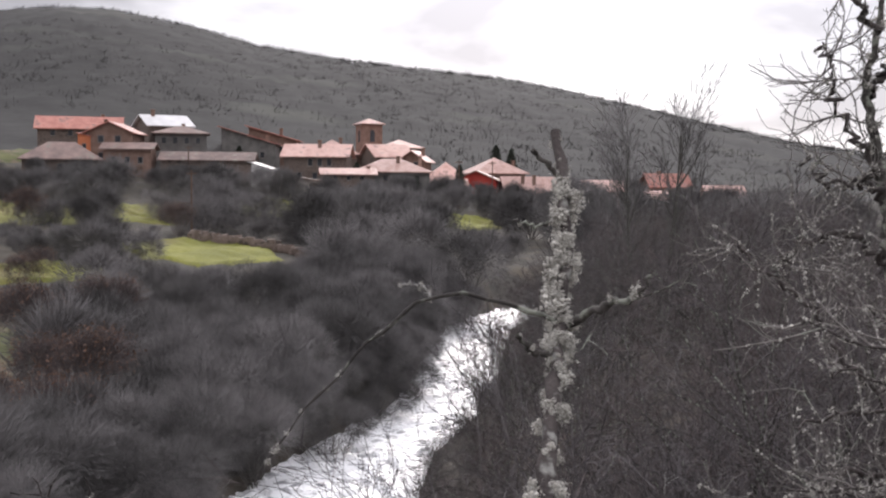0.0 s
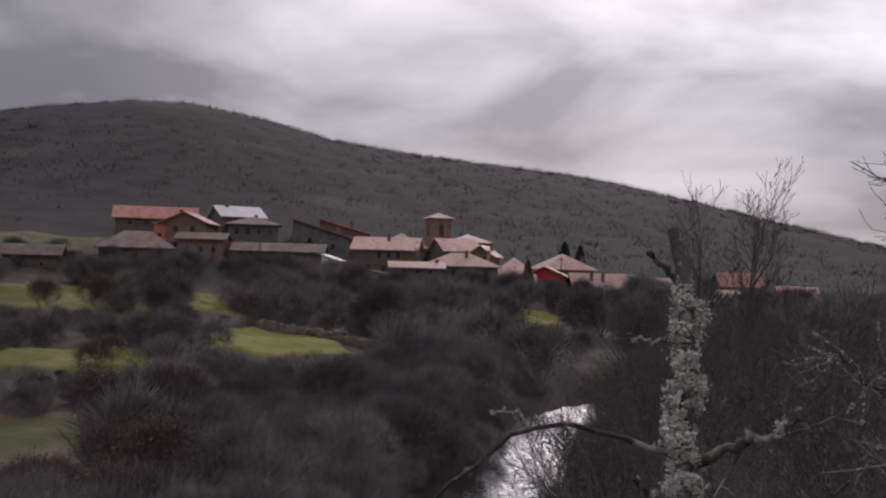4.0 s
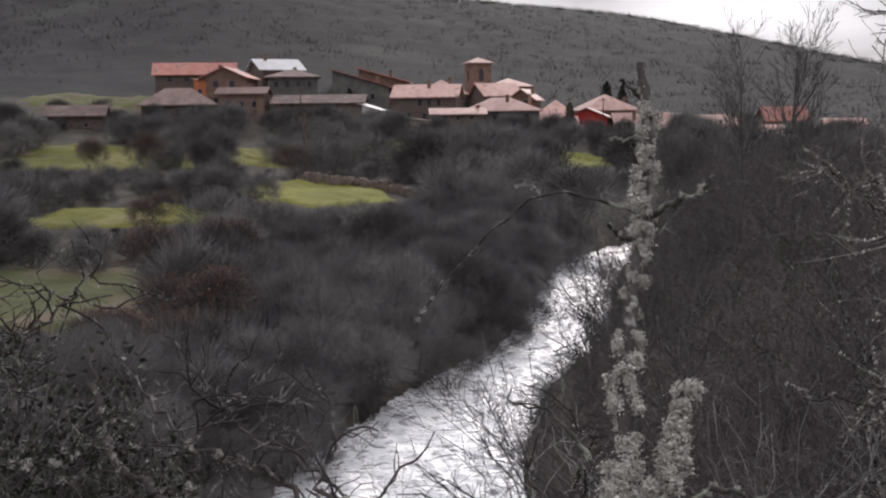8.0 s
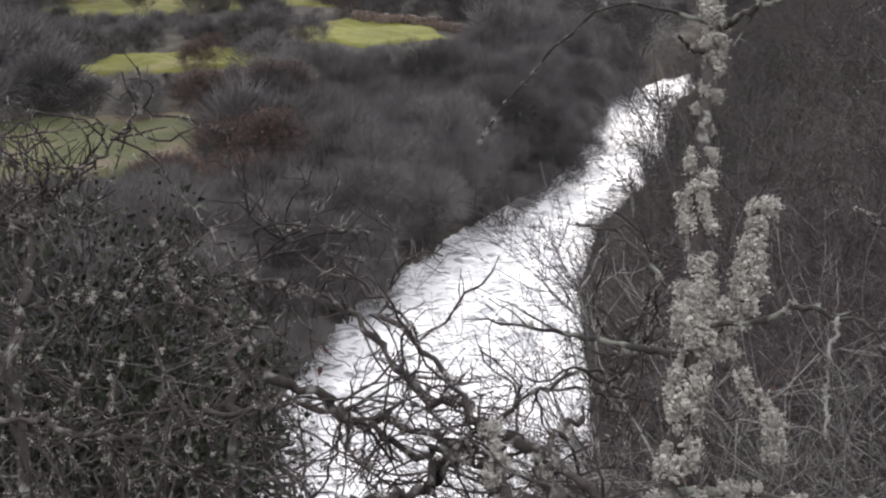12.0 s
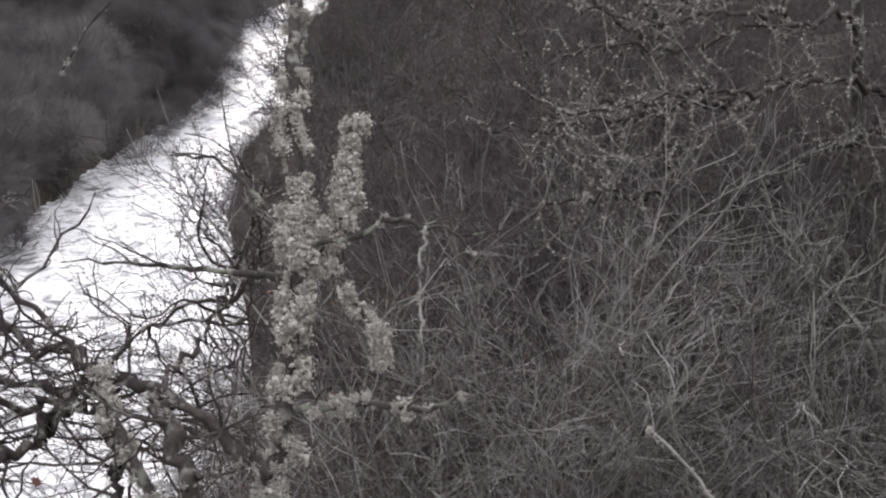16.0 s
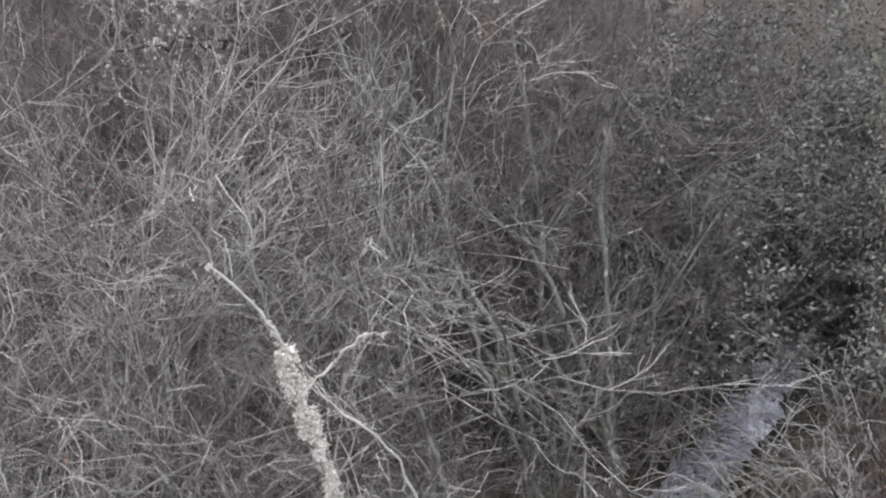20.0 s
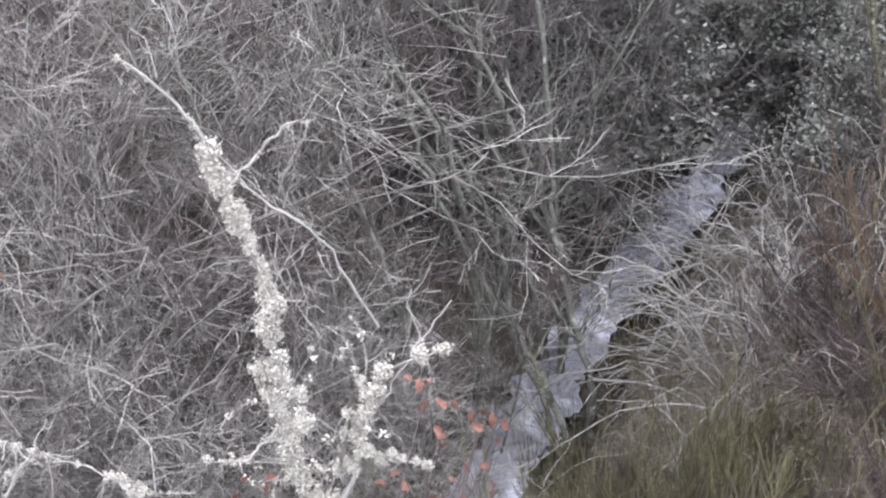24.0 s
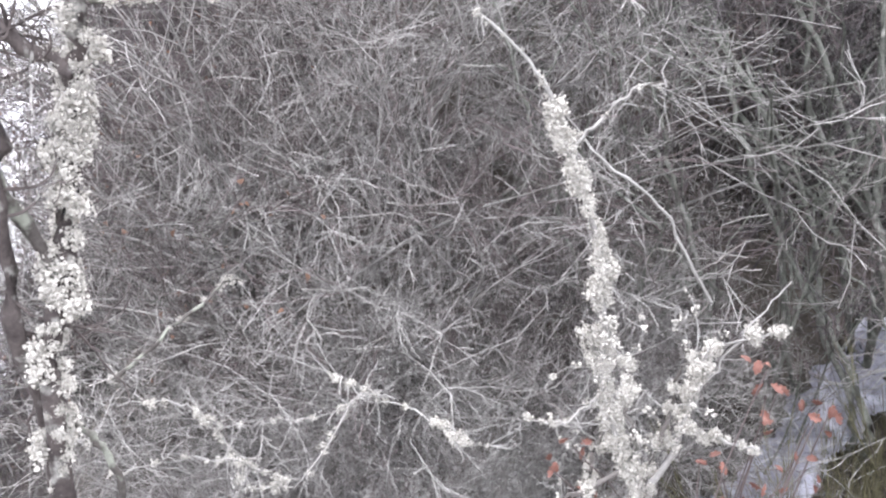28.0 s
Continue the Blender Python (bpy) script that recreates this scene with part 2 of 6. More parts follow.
M_OAKLEAF = material("withered_oak_leaves", (0.10, 0.058, 0.040), (0.22, 0.130, 0.090), 6, 40, 0.8, 0.0, per="island", spread=0.4)
M_OAKLEAF_N = material("curled_orange_oak_leaf", (0.115, 0.052, 0.042), (0.27, 0.135, 0.105), 30, 160, 0.7, 0.3, spread=0.3)
M_RUST = material("rusty_withered_stems", (0.09, 0.062, 0.04), (0.20, 0.135, 0.08), 4, 40, 0.85, 0.0, per="island", spread=0.5)
M_BROOM = material("green_broom_stems", (0.060, 0.057, 0.032), (0.160, 0.148, 0.085), 4, 40, 0.8, 0.0, per="island", spread=0.5)
M_DRYGRASS = material("dry_straw_grass", (0.14, 0.122, 0.096), (0.34, 0.30, 0.25), 5, 40, 0.9, 0.0, per="island", spread=0.45)
M_GREENLEAF = material("dusty_evergreen_leaves", (0.050, 0.053, 0.046), (0.165, 0.168, 0.152), 5, 30, 0.85, 0.0, per="island", spread=0.5)
M_FARHILL = material("distant_hill_scrub", (0.022, 0.021, 0.020), (0.052, 0.050, 0.047), 0.02, 0.3, 0.95, 0.0, per="island", spread=0.3)
M_HILL = material("heath_and_bare_scrub", (0.007, 0.007, 0.0066), (0.026, 0.025, 0.024), 0.05, 0.5, 0.95, 0.0, spot=(0.042, 0.043, 0.035), spot_at=0.64, spot_scale=0.011)


def water(name, foam_glare, foam_glare_at, scale, stretch, tint, bump, ripple):
    m = bpy.data.materials.new(name)
    m.use_nodes = True
    nt = m.node_tree
    b = nt.nodes["Principled BSDF"]
    co, mp = nt.nodes.new("ShaderNodeTexCoord"), nt.nodes.new("ShaderNodeMapping")
    mp.inputs["Scale"].default_value = stretch
    nt.links.new(co.outputs["Object"], mp.inputs["Vector"])
    n1, n2 = nt.nodes.new("ShaderNodeTexNoise"), nt.nodes.new("ShaderNodeTexNoise")
    for n, s, d in ((n1, scale, 8), (n2, ripple, 5)):
        n.inputs["Scale"].default_value, n.inputs["Detail"].default_value, n.inputs["Distortion"].default_value = s, d, 0.7
        nt.links.new(mp.outputs[0], n.inputs["Vector"])
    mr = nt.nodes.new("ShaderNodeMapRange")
    mr.inputs["From Min"].default_value, mr.inputs["From Max"].default_value = foam_glare_at - 0.07, foam_glare_at + 0.07
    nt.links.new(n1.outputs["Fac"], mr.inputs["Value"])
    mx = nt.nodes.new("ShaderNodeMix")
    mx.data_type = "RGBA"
    mx.inputs["A"].default_value, mx.inputs["B"].default_value = (*tint, 1), (*foam_glare, 1)
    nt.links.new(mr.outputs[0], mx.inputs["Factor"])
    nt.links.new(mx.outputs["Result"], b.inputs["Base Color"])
    rr = nt.nodes.new("ShaderNodeMapRange")
    rr.inputs["To Min"].default_value, rr.inputs["To Max"].default_value = 0.15, 0.32
    nt.links.new(mr.outputs[0], rr.inputs["Value"])
    nt.links.new(rr.outputs[0], b.inputs["Roughness"])
    b.inputs["IOR"].default_value = 1.33
    b.inputs["Specular IOR Level"].default_value = 1.0
    bp = nt.nodes.new("ShaderNodeBump")
    bp.inputs["Strength"].default_value, bp.inputs["Distance"].default_value = bump, 0.12
    nt.links.new(n2.outputs["Fac"], bp.inputs["Height"])
    nt.links.new(bp.outputs[0], b.inputs["Normal"])
    return m


# near-white base colour: foam, plus the sky's glare painted into it
M_RIVER = water("white_water_with_glare", (0.95, 0.95, 0.96), 0.42, 3.2, (0.45, 1.0, 1.0), (0.34, 0.34, 0.35), 1.0, 6.0)
# pale lavender patches and tint stand in for sky mirrored in the brook
M_BROOK = water("shallow_brook_water", (0.60, 0.60, 0.68), 0.60, 3.0, (1, 1, 1), (0.26, 0.26, 0.30), 0.6, 11.0)


# ---- mesh helpers ----
def mesh_from(name, verts, faces, mat, smooth=False):
    """A mesh from arrays: verts (n, 3), faces (m, 3 or 4), or a list of such face arrays."""
    me = bpy.data.meshes.new(name)
    groups = faces if isinstance(faces, list) else [faces]
    groups = [np.asarray(g, np.int32) for g in groups if len(g)]
    verts = np.asarray(verts, np.float32)
    total = sum(g.size for g in groups)
    count = sum(len(g) for g in groups)
    me.vertices.add(len(verts))
    me.vertices.foreach_set("co", verts.ravel())
    me.loops.add(total)
    me.loops.foreach_set("vertex_index", np.concatenate([g.ravel() for g in groups]))
    me.polygons.add(count)
    sizes = np.concatenate([np.full(len(g), g.shape[1], np.int32) for g in groups])
    me.polygons.foreach_set("loop_start", np.concatenate([[0], np.cumsum(sizes)[:-1]]).astype(np.int32))
    me.polygons.foreach_set("use_smooth", np.full(count, smooth))
    me.update(calc_edges=True)
    me.validate()
    me.materials.append(mat)
    return me


def child(name, me, parent, label=""):
    ob = new(name, me)
    ob.parent = parent
    if label:
        ob["label"] = label
    return ob


def part(name, bm, mat, parent, label=""):
    me = bpy.data.meshes.new(name)
    bm.to_mesh(me)
    bm.free()
    me.materials.append(mat)
    return child(name, me, parent, label)


def unit(v):
    return v / np.maximum(np.linalg.norm(v, axis=-1, keepdims=True), 1e-9)


def tubes(P, R, sides=3):
    """Tubes along the lines P (n, k, 3) with radii R (n, k)."""
    n, k, _ = P.shape
    T = unit(np.gradient(P, axis=1))
    ref = np.where(np.abs(T[..., 2:3]) > 0.9, np.array([1.0, 0, 0]), np.array([0, 0, 1.0]))
    A = unit(np.cross(T, ref))
    B = np.cross(T, A)
    an = np.arange(sides) * 2 * math.pi / sides
    V = P[:, :, None] + R[:, :, None, None] * (A[:, :, None] * np.cos(an)[:, None] + B[:, :, None] * np.sin(an)[:, None])
    idx = np.arange(n * k * sides).reshape(n, k, sides)
    nx = np.roll(idx, -1, axis=2)
    F = np.stack([idx[:, :-1], nx[:, :-1], nx[:, 1:], idx[:, 1:]], -1).reshape(-1, 4)
    return V.reshape(-1, 3), F


def grow(rng, base, way, length, radius, k=5, bend=0.25, lift=0.0, taper=0.25):
    """Lines that set out from base along way, bending at random and lifting (or drooping) as they go."""
    n = len(base)
    P = np.empty((n, k, 3))
    P[:, 0] = base
    d = unit(way)
    step = (length / (k - 1))[:, None]
    for i in range(1, k):
        d = unit(d + rng.normal(0, bend, (n, 3)) + np.array([0, 0, lift]))
        P[:, i] = P[:, i - 1] + d * step
    R = radius[:, None] * np.linspace(1, taper, k)[None]
    return P, R


def sprout(rng, P, R, per, lo, hi, spread, ratio, k=4, bend=0.25, lift=0.05, thin=0.5, taper=0.3):
    """Side shoots from the lines P: per shoots each, from the stretch lo to hi of the line."""
    n, kk, _ = P.shape
    who = np.repeat(np.arange(n), per)
    u = rng.uniform(lo, hi, len(who)) * (kk - 1)
    i = np.minimum(u.astype(int), kk - 2)
    f = (u - i)[:, None]
    base = P[who, i] * (1 - f) + P[who, i + 1] * f
    rad = R[who, i] * (1 - f[:, 0]) + R[who, i + 1] * f[:, 0]
    tang = unit(P[who, i + 1] - P[who, i])
    way = unit(tang + spread * unit(rng.normal(0, 1, (len(who), 3))))
    length = np.linalg.norm(P[:, -1] - P[:, 0], axis=1)[who] * ratio * rng.uniform(0.6, 1.3, len(who))
    return grow(rng, base, way, length, rad * thin, k, bend, lift, taper)


def merged(*pairs):
    V, F, at = [], [], 0
    for v, f in pairs:
        V.append(v)
        F.append(f + at)
        at += len(v)
    return np.concatenate(V), np.concatenate(F)


def blades(rng, at, size, flat=0.35, spread=1.0, out=None):
    """Small pointed leaves or lichen lobes: a bent four-cornered blade from each point."""
    n = len(at)
    d = unit(rng.normal(0, 1, (n, 3)) * spread + (0 if out is None else out))
    s = unit(np.cross(d, rng.normal(0, 1, (n, 3))))
    nrm = np.cross(d, s)
    L = (size * rng.uniform(0.6, 1.4, n))[:, None]
    a = at + s * L * flat * 0.3
    b = at - s * L * flat * 0.3
    c = at + d * L * 0.55 - s * L * flat + nrm * L * 0.12
    e = at + d * L + nrm * L * rng.uniform(-0.3, 0.3, (n, 1)) + s * L * flat * 0.6
    V = np.stack([a, b, c, e], 1).reshape(-1, 3)
    return V, np.arange(4 * n).reshape(-1, 4)


def tuft_points(rng, P, R, count, hug=1.0, per_hub=2, scatter=0.3):
    """Points scattered on the skin of the lines P, with the outward way there."""
    n, k, _ = P.shape
    who = rng.integers(0, n, count)
    hubs = rng.uniform(0, k - 1.001, max(2, count // per_hub))
    u = np.clip(rng.choice(hubs, count) + rng.normal(0, scatter, count), 0, k - 1.001)
    i = u.astype(int)
    f = (u - i)[:, None]
    c = P[who, i] * (1 - f) + P[who, i + 1] * f
    t = unit(P[who, i + 1] - P[who, i])
    o = unit(np.cross(t, rng.normal(0, 1, (count, 3))))
    return c + o * (R[who, i] * hug)[:, None], o


def thing(name, label, category, group="", at=(0, 0, 0), turn=0.0, size=1.0):
    ob = new(name)
    ob.matrix_basis = Matrix.LocRotScale(at, Euler((0, 0, radians(turn))), (size, size, size))
    return tagged(ob, label, category, group)


def ground_z(x, y):
    return float(height(np.array([x]), np.array([y]))[0])


# ---- ground: one sheet to the horizon ----
radii = np.concatenate([[0.0], np.geomspace(0.5, 4200, 230)])
angles = np.radians(np.concatenate([np.arange(-30, 62, 0.5), np.arange(62, 330, 4.0)]))
rr, aa = np.meshgrid(radii, angles, indexing="ij")
gx, gy = rr * np.sin(aa), rr * np.cos(aa)
gz = height(gx, gy)
gi = np.arange(rr.size).reshape(rr.shape)
gq = np.stack([gi[:-1], np.roll(gi, -1, 1)[:-1], np.roll(gi, -1, 1)[1:], gi[1:]], -1).reshape(-1, 4)
ground_mesh = mesh_from("ground", np.stack([gx, gy, gz], -1).reshape(-1, 3), gq, M_SOIL, True)
ground_mesh.materials.append(M_HILL)
ground_mesh.materials.append(M_ROUGH)
ring = np.repeat(np.arange(len(radii) - 1), len(angles))
ground_mesh.polygons.foreach_set("material_index", np.where(radii[ring] > 268, 1, np.where(radii[ring] > 48, 2, 0)).astype(np.int32))
ground = tagged(new("ground", ground_mesh), "brown leaf-littered valley slopes rising to a dark heath hill", "ground", kind="structure")

# ---- river and brook ----
ry = np.concatenate([np.arange(-60, 5, 0.5), np.arange(5, 70, 0.16), np.arange(70, 150, 0.5)])
rx, rw = np.interp(ry, RY, RX), np.interp(ry, RY, RW) + 0.5
cols = np.linspace(-1, 1, 45)
wx = rx[:, None] + rw[:, None] * cols
wy = np.repeat(ry[:, None], 45, 1)
wz = 0.05 * np.sin(wx * 2.1 + np.sin(wy * 0.9) * 2) * np.sin(wy * 1.1 + wx * 0.6)
wave_rng = np.random.default_rng(21)
for _ in range(22):
    wa, wk = wave_rng.normal(math.pi / 2, 0.55), wave_rng.uniform(1.5, 7.5)
    wp = wk * (wx * math.cos(wa) + wy * math.sin(wa)) + wave_rng.uniform(0, 6.28) + 1.2 * np.sin(wx * wave_rng.uniform(0.5, 1.6) + wy * wave_rng.uniform(0.3, 1.0))
    wz += (0.075 / wk ** 0.8) * (1 - np.abs(np.sin(wp)) * 1.6)
wi = np.arange(wx.size).reshape(wx.shape)
wq = np.stack([wi[:-1, :-1], wi[:-1, 1:], wi[1:, 1:], wi[1:, :-1]], -1).reshape(-1, 4)
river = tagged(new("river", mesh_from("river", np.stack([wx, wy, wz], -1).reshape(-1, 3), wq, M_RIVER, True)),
               "fast white-water river, foam and sky glare painted near-white", "river", kind="structure")
bu = np.linspace(0, len(SX) - 1, 420)
bx, by = np.interp(bu, range(len(SX)), SX), np.interp(bu, range(len(SY)), SY)
_, bz = seg_dist(bx, by)
bt = unit(np.stack([np.gradient(bx), np.gradient(by)], -1))
edge_rng = np.random.default_rng(5)
bw = 0.15 + 0.03 * np.sin(bu * 3.1) + np.convolve(edge_rng.normal(0, 0.05, len(bu)), np.ones(5) / 5, "same") + np.convolve(edge_rng.normal(0, 0.08, len(bu)), np.ones(17) / 17, "same")
bc = np.linspace(-1, 1, 7)
qx = bx[:, None] - bt[:, 1:2] * bw[:, None] * bc
qy = by[:, None] + bt[:, 0:1] * bw[:, None] * bc
qz = np.repeat(bz[:, None], 7, 1) - 0.02 + 0.012 * np.sin(qx * 9 + qy * 7)
qi = np.arange(qx.size).reshape(qx.shape)
qq = np.stack([qi[:-1, :-1], qi[:-1, 1:], qi[1:, 1:], qi[1:, :-1]], -1).reshape(-1, 4)
brook = tagged(new("brook", mesh_from("brook", np.stack([qx, qy, qz], -1).reshape(-1, 3), qq, M_BROOK, True)),
               "narrow pale brook running below the thicket", "brook", kind="structure")


# ---- meadows among the hedges ----
def meadow(name, label, mat, cx, cy, rx_, ry_, turn, seed):
    rng = np.random.default_rng(seed)
    ph = rng.uniform(0, 6.28, 4)
    an = np.linspace(0, 2 * math.pi, 72, endpoint=False)
    edge = 1 + 0.12 * np.sin(2 * an + ph[0]) + 0.08 * np.sin(3 * an + ph[1]) + 0.05 * np.sin(7 * an + ph[2]) + 0.03 * np.sin(13 * an + ph[3])
    sq = (np.abs(np.cos(an)) ** 3 + np.abs(np.sin(an)) ** 3) ** (-1 / 3)
    fr = np.linspace(0, 1, 12)
    lx = fr[:, None] * (edge * sq * np.cos(an))[None] * rx_
    ly = fr[:, None] * (edge * sq * np.sin(an))[None] * ry_
    c, s = math.cos(radians(turn)), math.sin(radians(turn))
    X, Y = cx + lx * c - ly * s, cy + lx * s + ly * c
    Z = height(X, Y) + 0.34
    Z[-1] -= 0.6
    idx = np.arange(X.size).reshape(X.shape)
    q = np.stack([idx[:-1], np.roll(idx, -1, 1)[:-1], np.roll(idx, -1, 1)[1:], idx[1:]], -1).reshape(-1, 4)
    return tagged(new(name, mesh_from(name, np.stack([X, Y, Z], -1).reshape(-1, 3), q, mat, True)), label, "meadow", kind="structure")


meadow("meadow_1", "bright green winter meadow among hedges", M_MEADOW, -12.5, 134, 8.5, 13, 10, 1)
meadow("meadow_2", "bright green winter meadow behind bare trees", M_MEADOW, -50, 178, 14, 17, 8, 2)
meadow("meadow_3", "bright green strip of grass by the hedge", M_MEADOW, -29, 111, 8, 8, -5, 3)
meadow("meadow_4", "dull olive pasture beside the river wood", M_DULL, -27, 68, 12, 11, 0, 4)
meadow("meadow_5", "green grass slope below the village", M_MEADOW, -8, 203, 6, 11, 0, 5)
meadow("meadow_6", "green strip of grass below the village", M_MEADOW, -26, 186, 6, 12, 0, 6)
meadow("meadow_7", "green clearing beside the village road", M_MEADOW, 27, 190, 5, 9, 0, 7)
meadow("meadow_8", "olive upland pasture at the wood's edge", M_DULL, -74, 258, 14, 24, 0, 8)
# ---- the village on the rise ----
M_STONE = material("rubble_stone_wall", (0.115, 0.088, 0.075), (0.245, 0.192, 0.165), 1.2, 9, 0.9, 0.5, spot=(0.10, 0.08, 0.07), spot_at=0.58, spot_scale=1.2)
M_GREYWALL = material("dark_grey_render", (0.09, 0.085, 0.08), (0.17, 0.16, 0.15), 0.7, 7, 0.9, 0.3)
M_ORANGE = material("orange_painted_render", (0.40, 0.13, 0.06), (0.55, 0.19, 0.09), 0.6, 6, 0.85, 0.2)
M_REDWALL = material("crimson_painted_render", (0.42, 0.05, 0.04), (0.58, 0.08, 0.06), 0.6, 6, 0.85, 0.2)
M_BRICK = material("reddish_brown_brickwork", (0.17, 0.105, 0.08), (0.28, 0.185, 0.15), 0.9, 9, 0.9, 0.4)
M_CREAM = material("cream_painted_render", (0.45, 0.40, 0.36), (0.62, 0.56, 0.50), 0.6, 6, 0.85, 0.2)
M_REDROOF = material("red_clay_roof_tiles", (0.30, 0.11, 0.085), (0.50, 0.23, 0.18), 0.5, 5, 0.55, 0.5, spot=(0.22, 0.13, 0.11), spot_at=0.62, spot_scale=0.5)
M_PINKROOF = material("weathered_pink_roof_tiles", (0.42, 0.24, 0.20), (0.66, 0.45, 0.39), 0.5, 5, 0.5, 0.5, spot=(0.36, 0.22, 0.19), spot_at=0.62, spot_scale=0.5)
M_BROWNROOF = material("old_brown_roof_tiles", (0.14, 0.10, 0.09), (0.27, 0.19, 0.165), 0.5, 5, 0.65, 0.5, spot=(0.24, 0.21, 0.18), spot_at=0.62, spot_scale=0.6)
M_WHITEROOF = material("pale_metal_roof_sheets", (0.62, 0.60, 0.60), (0.82, 0.80, 0.80), 0.5, 5, 0.45, 0.1)
M_WINDOW = material("dark_window_glass", (0.02, 0.022, 0.026), (0.05, 0.052, 0.06), 0.5, 3, 0.12, 0.0)
M_FRAME = material("weathered_window_frame", (0.12, 0.105, 0.095), (0.22, 0.20, 0.185), 2, 12, 0.6, 0.0)
M_WOOD = material("brown_timber", (0.08, 0.05, 0.035), (0.17, 0.11, 0.08), 2, 12, 0.7, 0.2)
M_PLASTER = material("white_limewash", (0.68, 0.66, 0.64), (0.86, 0.84, 0.82), 1, 8, 0.8, 0.2)


def box_into(bm, x0, x1, y0, y1, z0, z1):
    v = [bm.verts.new(p) for p in ((x0, y0, z0), (x1, y0, z0), (x1, y1, z0), (x0, y1, z0), (x0, y0, z1), (x1, y0, z1), (x1, y1, z1), (x0, y1, z1))]
    for f in ((3, 2, 1, 0), (4, 5, 6, 7), (0, 1, 5, 4), (1, 2, 6, 5), (2, 3, 7, 6), (3, 0, 4, 7)):
        bm.faces.new([v[i] for i in f])
    return v


def slab(bm, pts, thick=0.22):
    """A roof plane with thickness."""
    lo = [bm.verts.new((p[0], p[1], p[2] - thick)) for p in pts]
    hi = [bm.verts.new(p) for p in pts]
    bm.faces.new(hi)
    bm.faces.new(lo[::-1])
    for i in range(len(pts)):
        j = (i + 1) % len(pts)
        bm.faces.new((lo[i], lo[j], hi[j], hi[i]))


def opening(parent, x, z, w, h, y, kind="window", wallmat=None):
    """A window or door in the front wall at depth y."""
    bm = bmesh.new()
    for x0, x1, z0, z1 in ((x - w / 2 - 0.1, x - w / 2, z - 0.1, z + h + 0.1), (x + w / 2, x + w / 2 + 0.1, z - 0.1, z + h + 0.1), (x - w / 2, x + w / 2, z + h, z + h + 0.1), (x - w / 2, x + w / 2, z - 0.1, z)):
        box_into(bm, x0, x1, y - 0.06, y + 0.04, z0, z1)
    ob = part(kind, bm, M_FRAME if kind == "window" else M_WOOD, parent)
    bm = bmesh.new()
    box_into(bm, x - w / 2, x + w / 2, y - 0.012, y + 0.03, z, z + h)
    part("pane" if kind == "window" else "leaf", bm, M_WINDOW if kind == "window" else M_WOOD, ob)
    if kind == "window":
        bm = bmesh.new()
        box_into(bm, x - w / 2 - 0.15, x + w / 2 + 0.15, y - 0.16, y, z - 0.2, z - 0.1)
        part("sill", bm, M_FRAME, ob)
    return ob


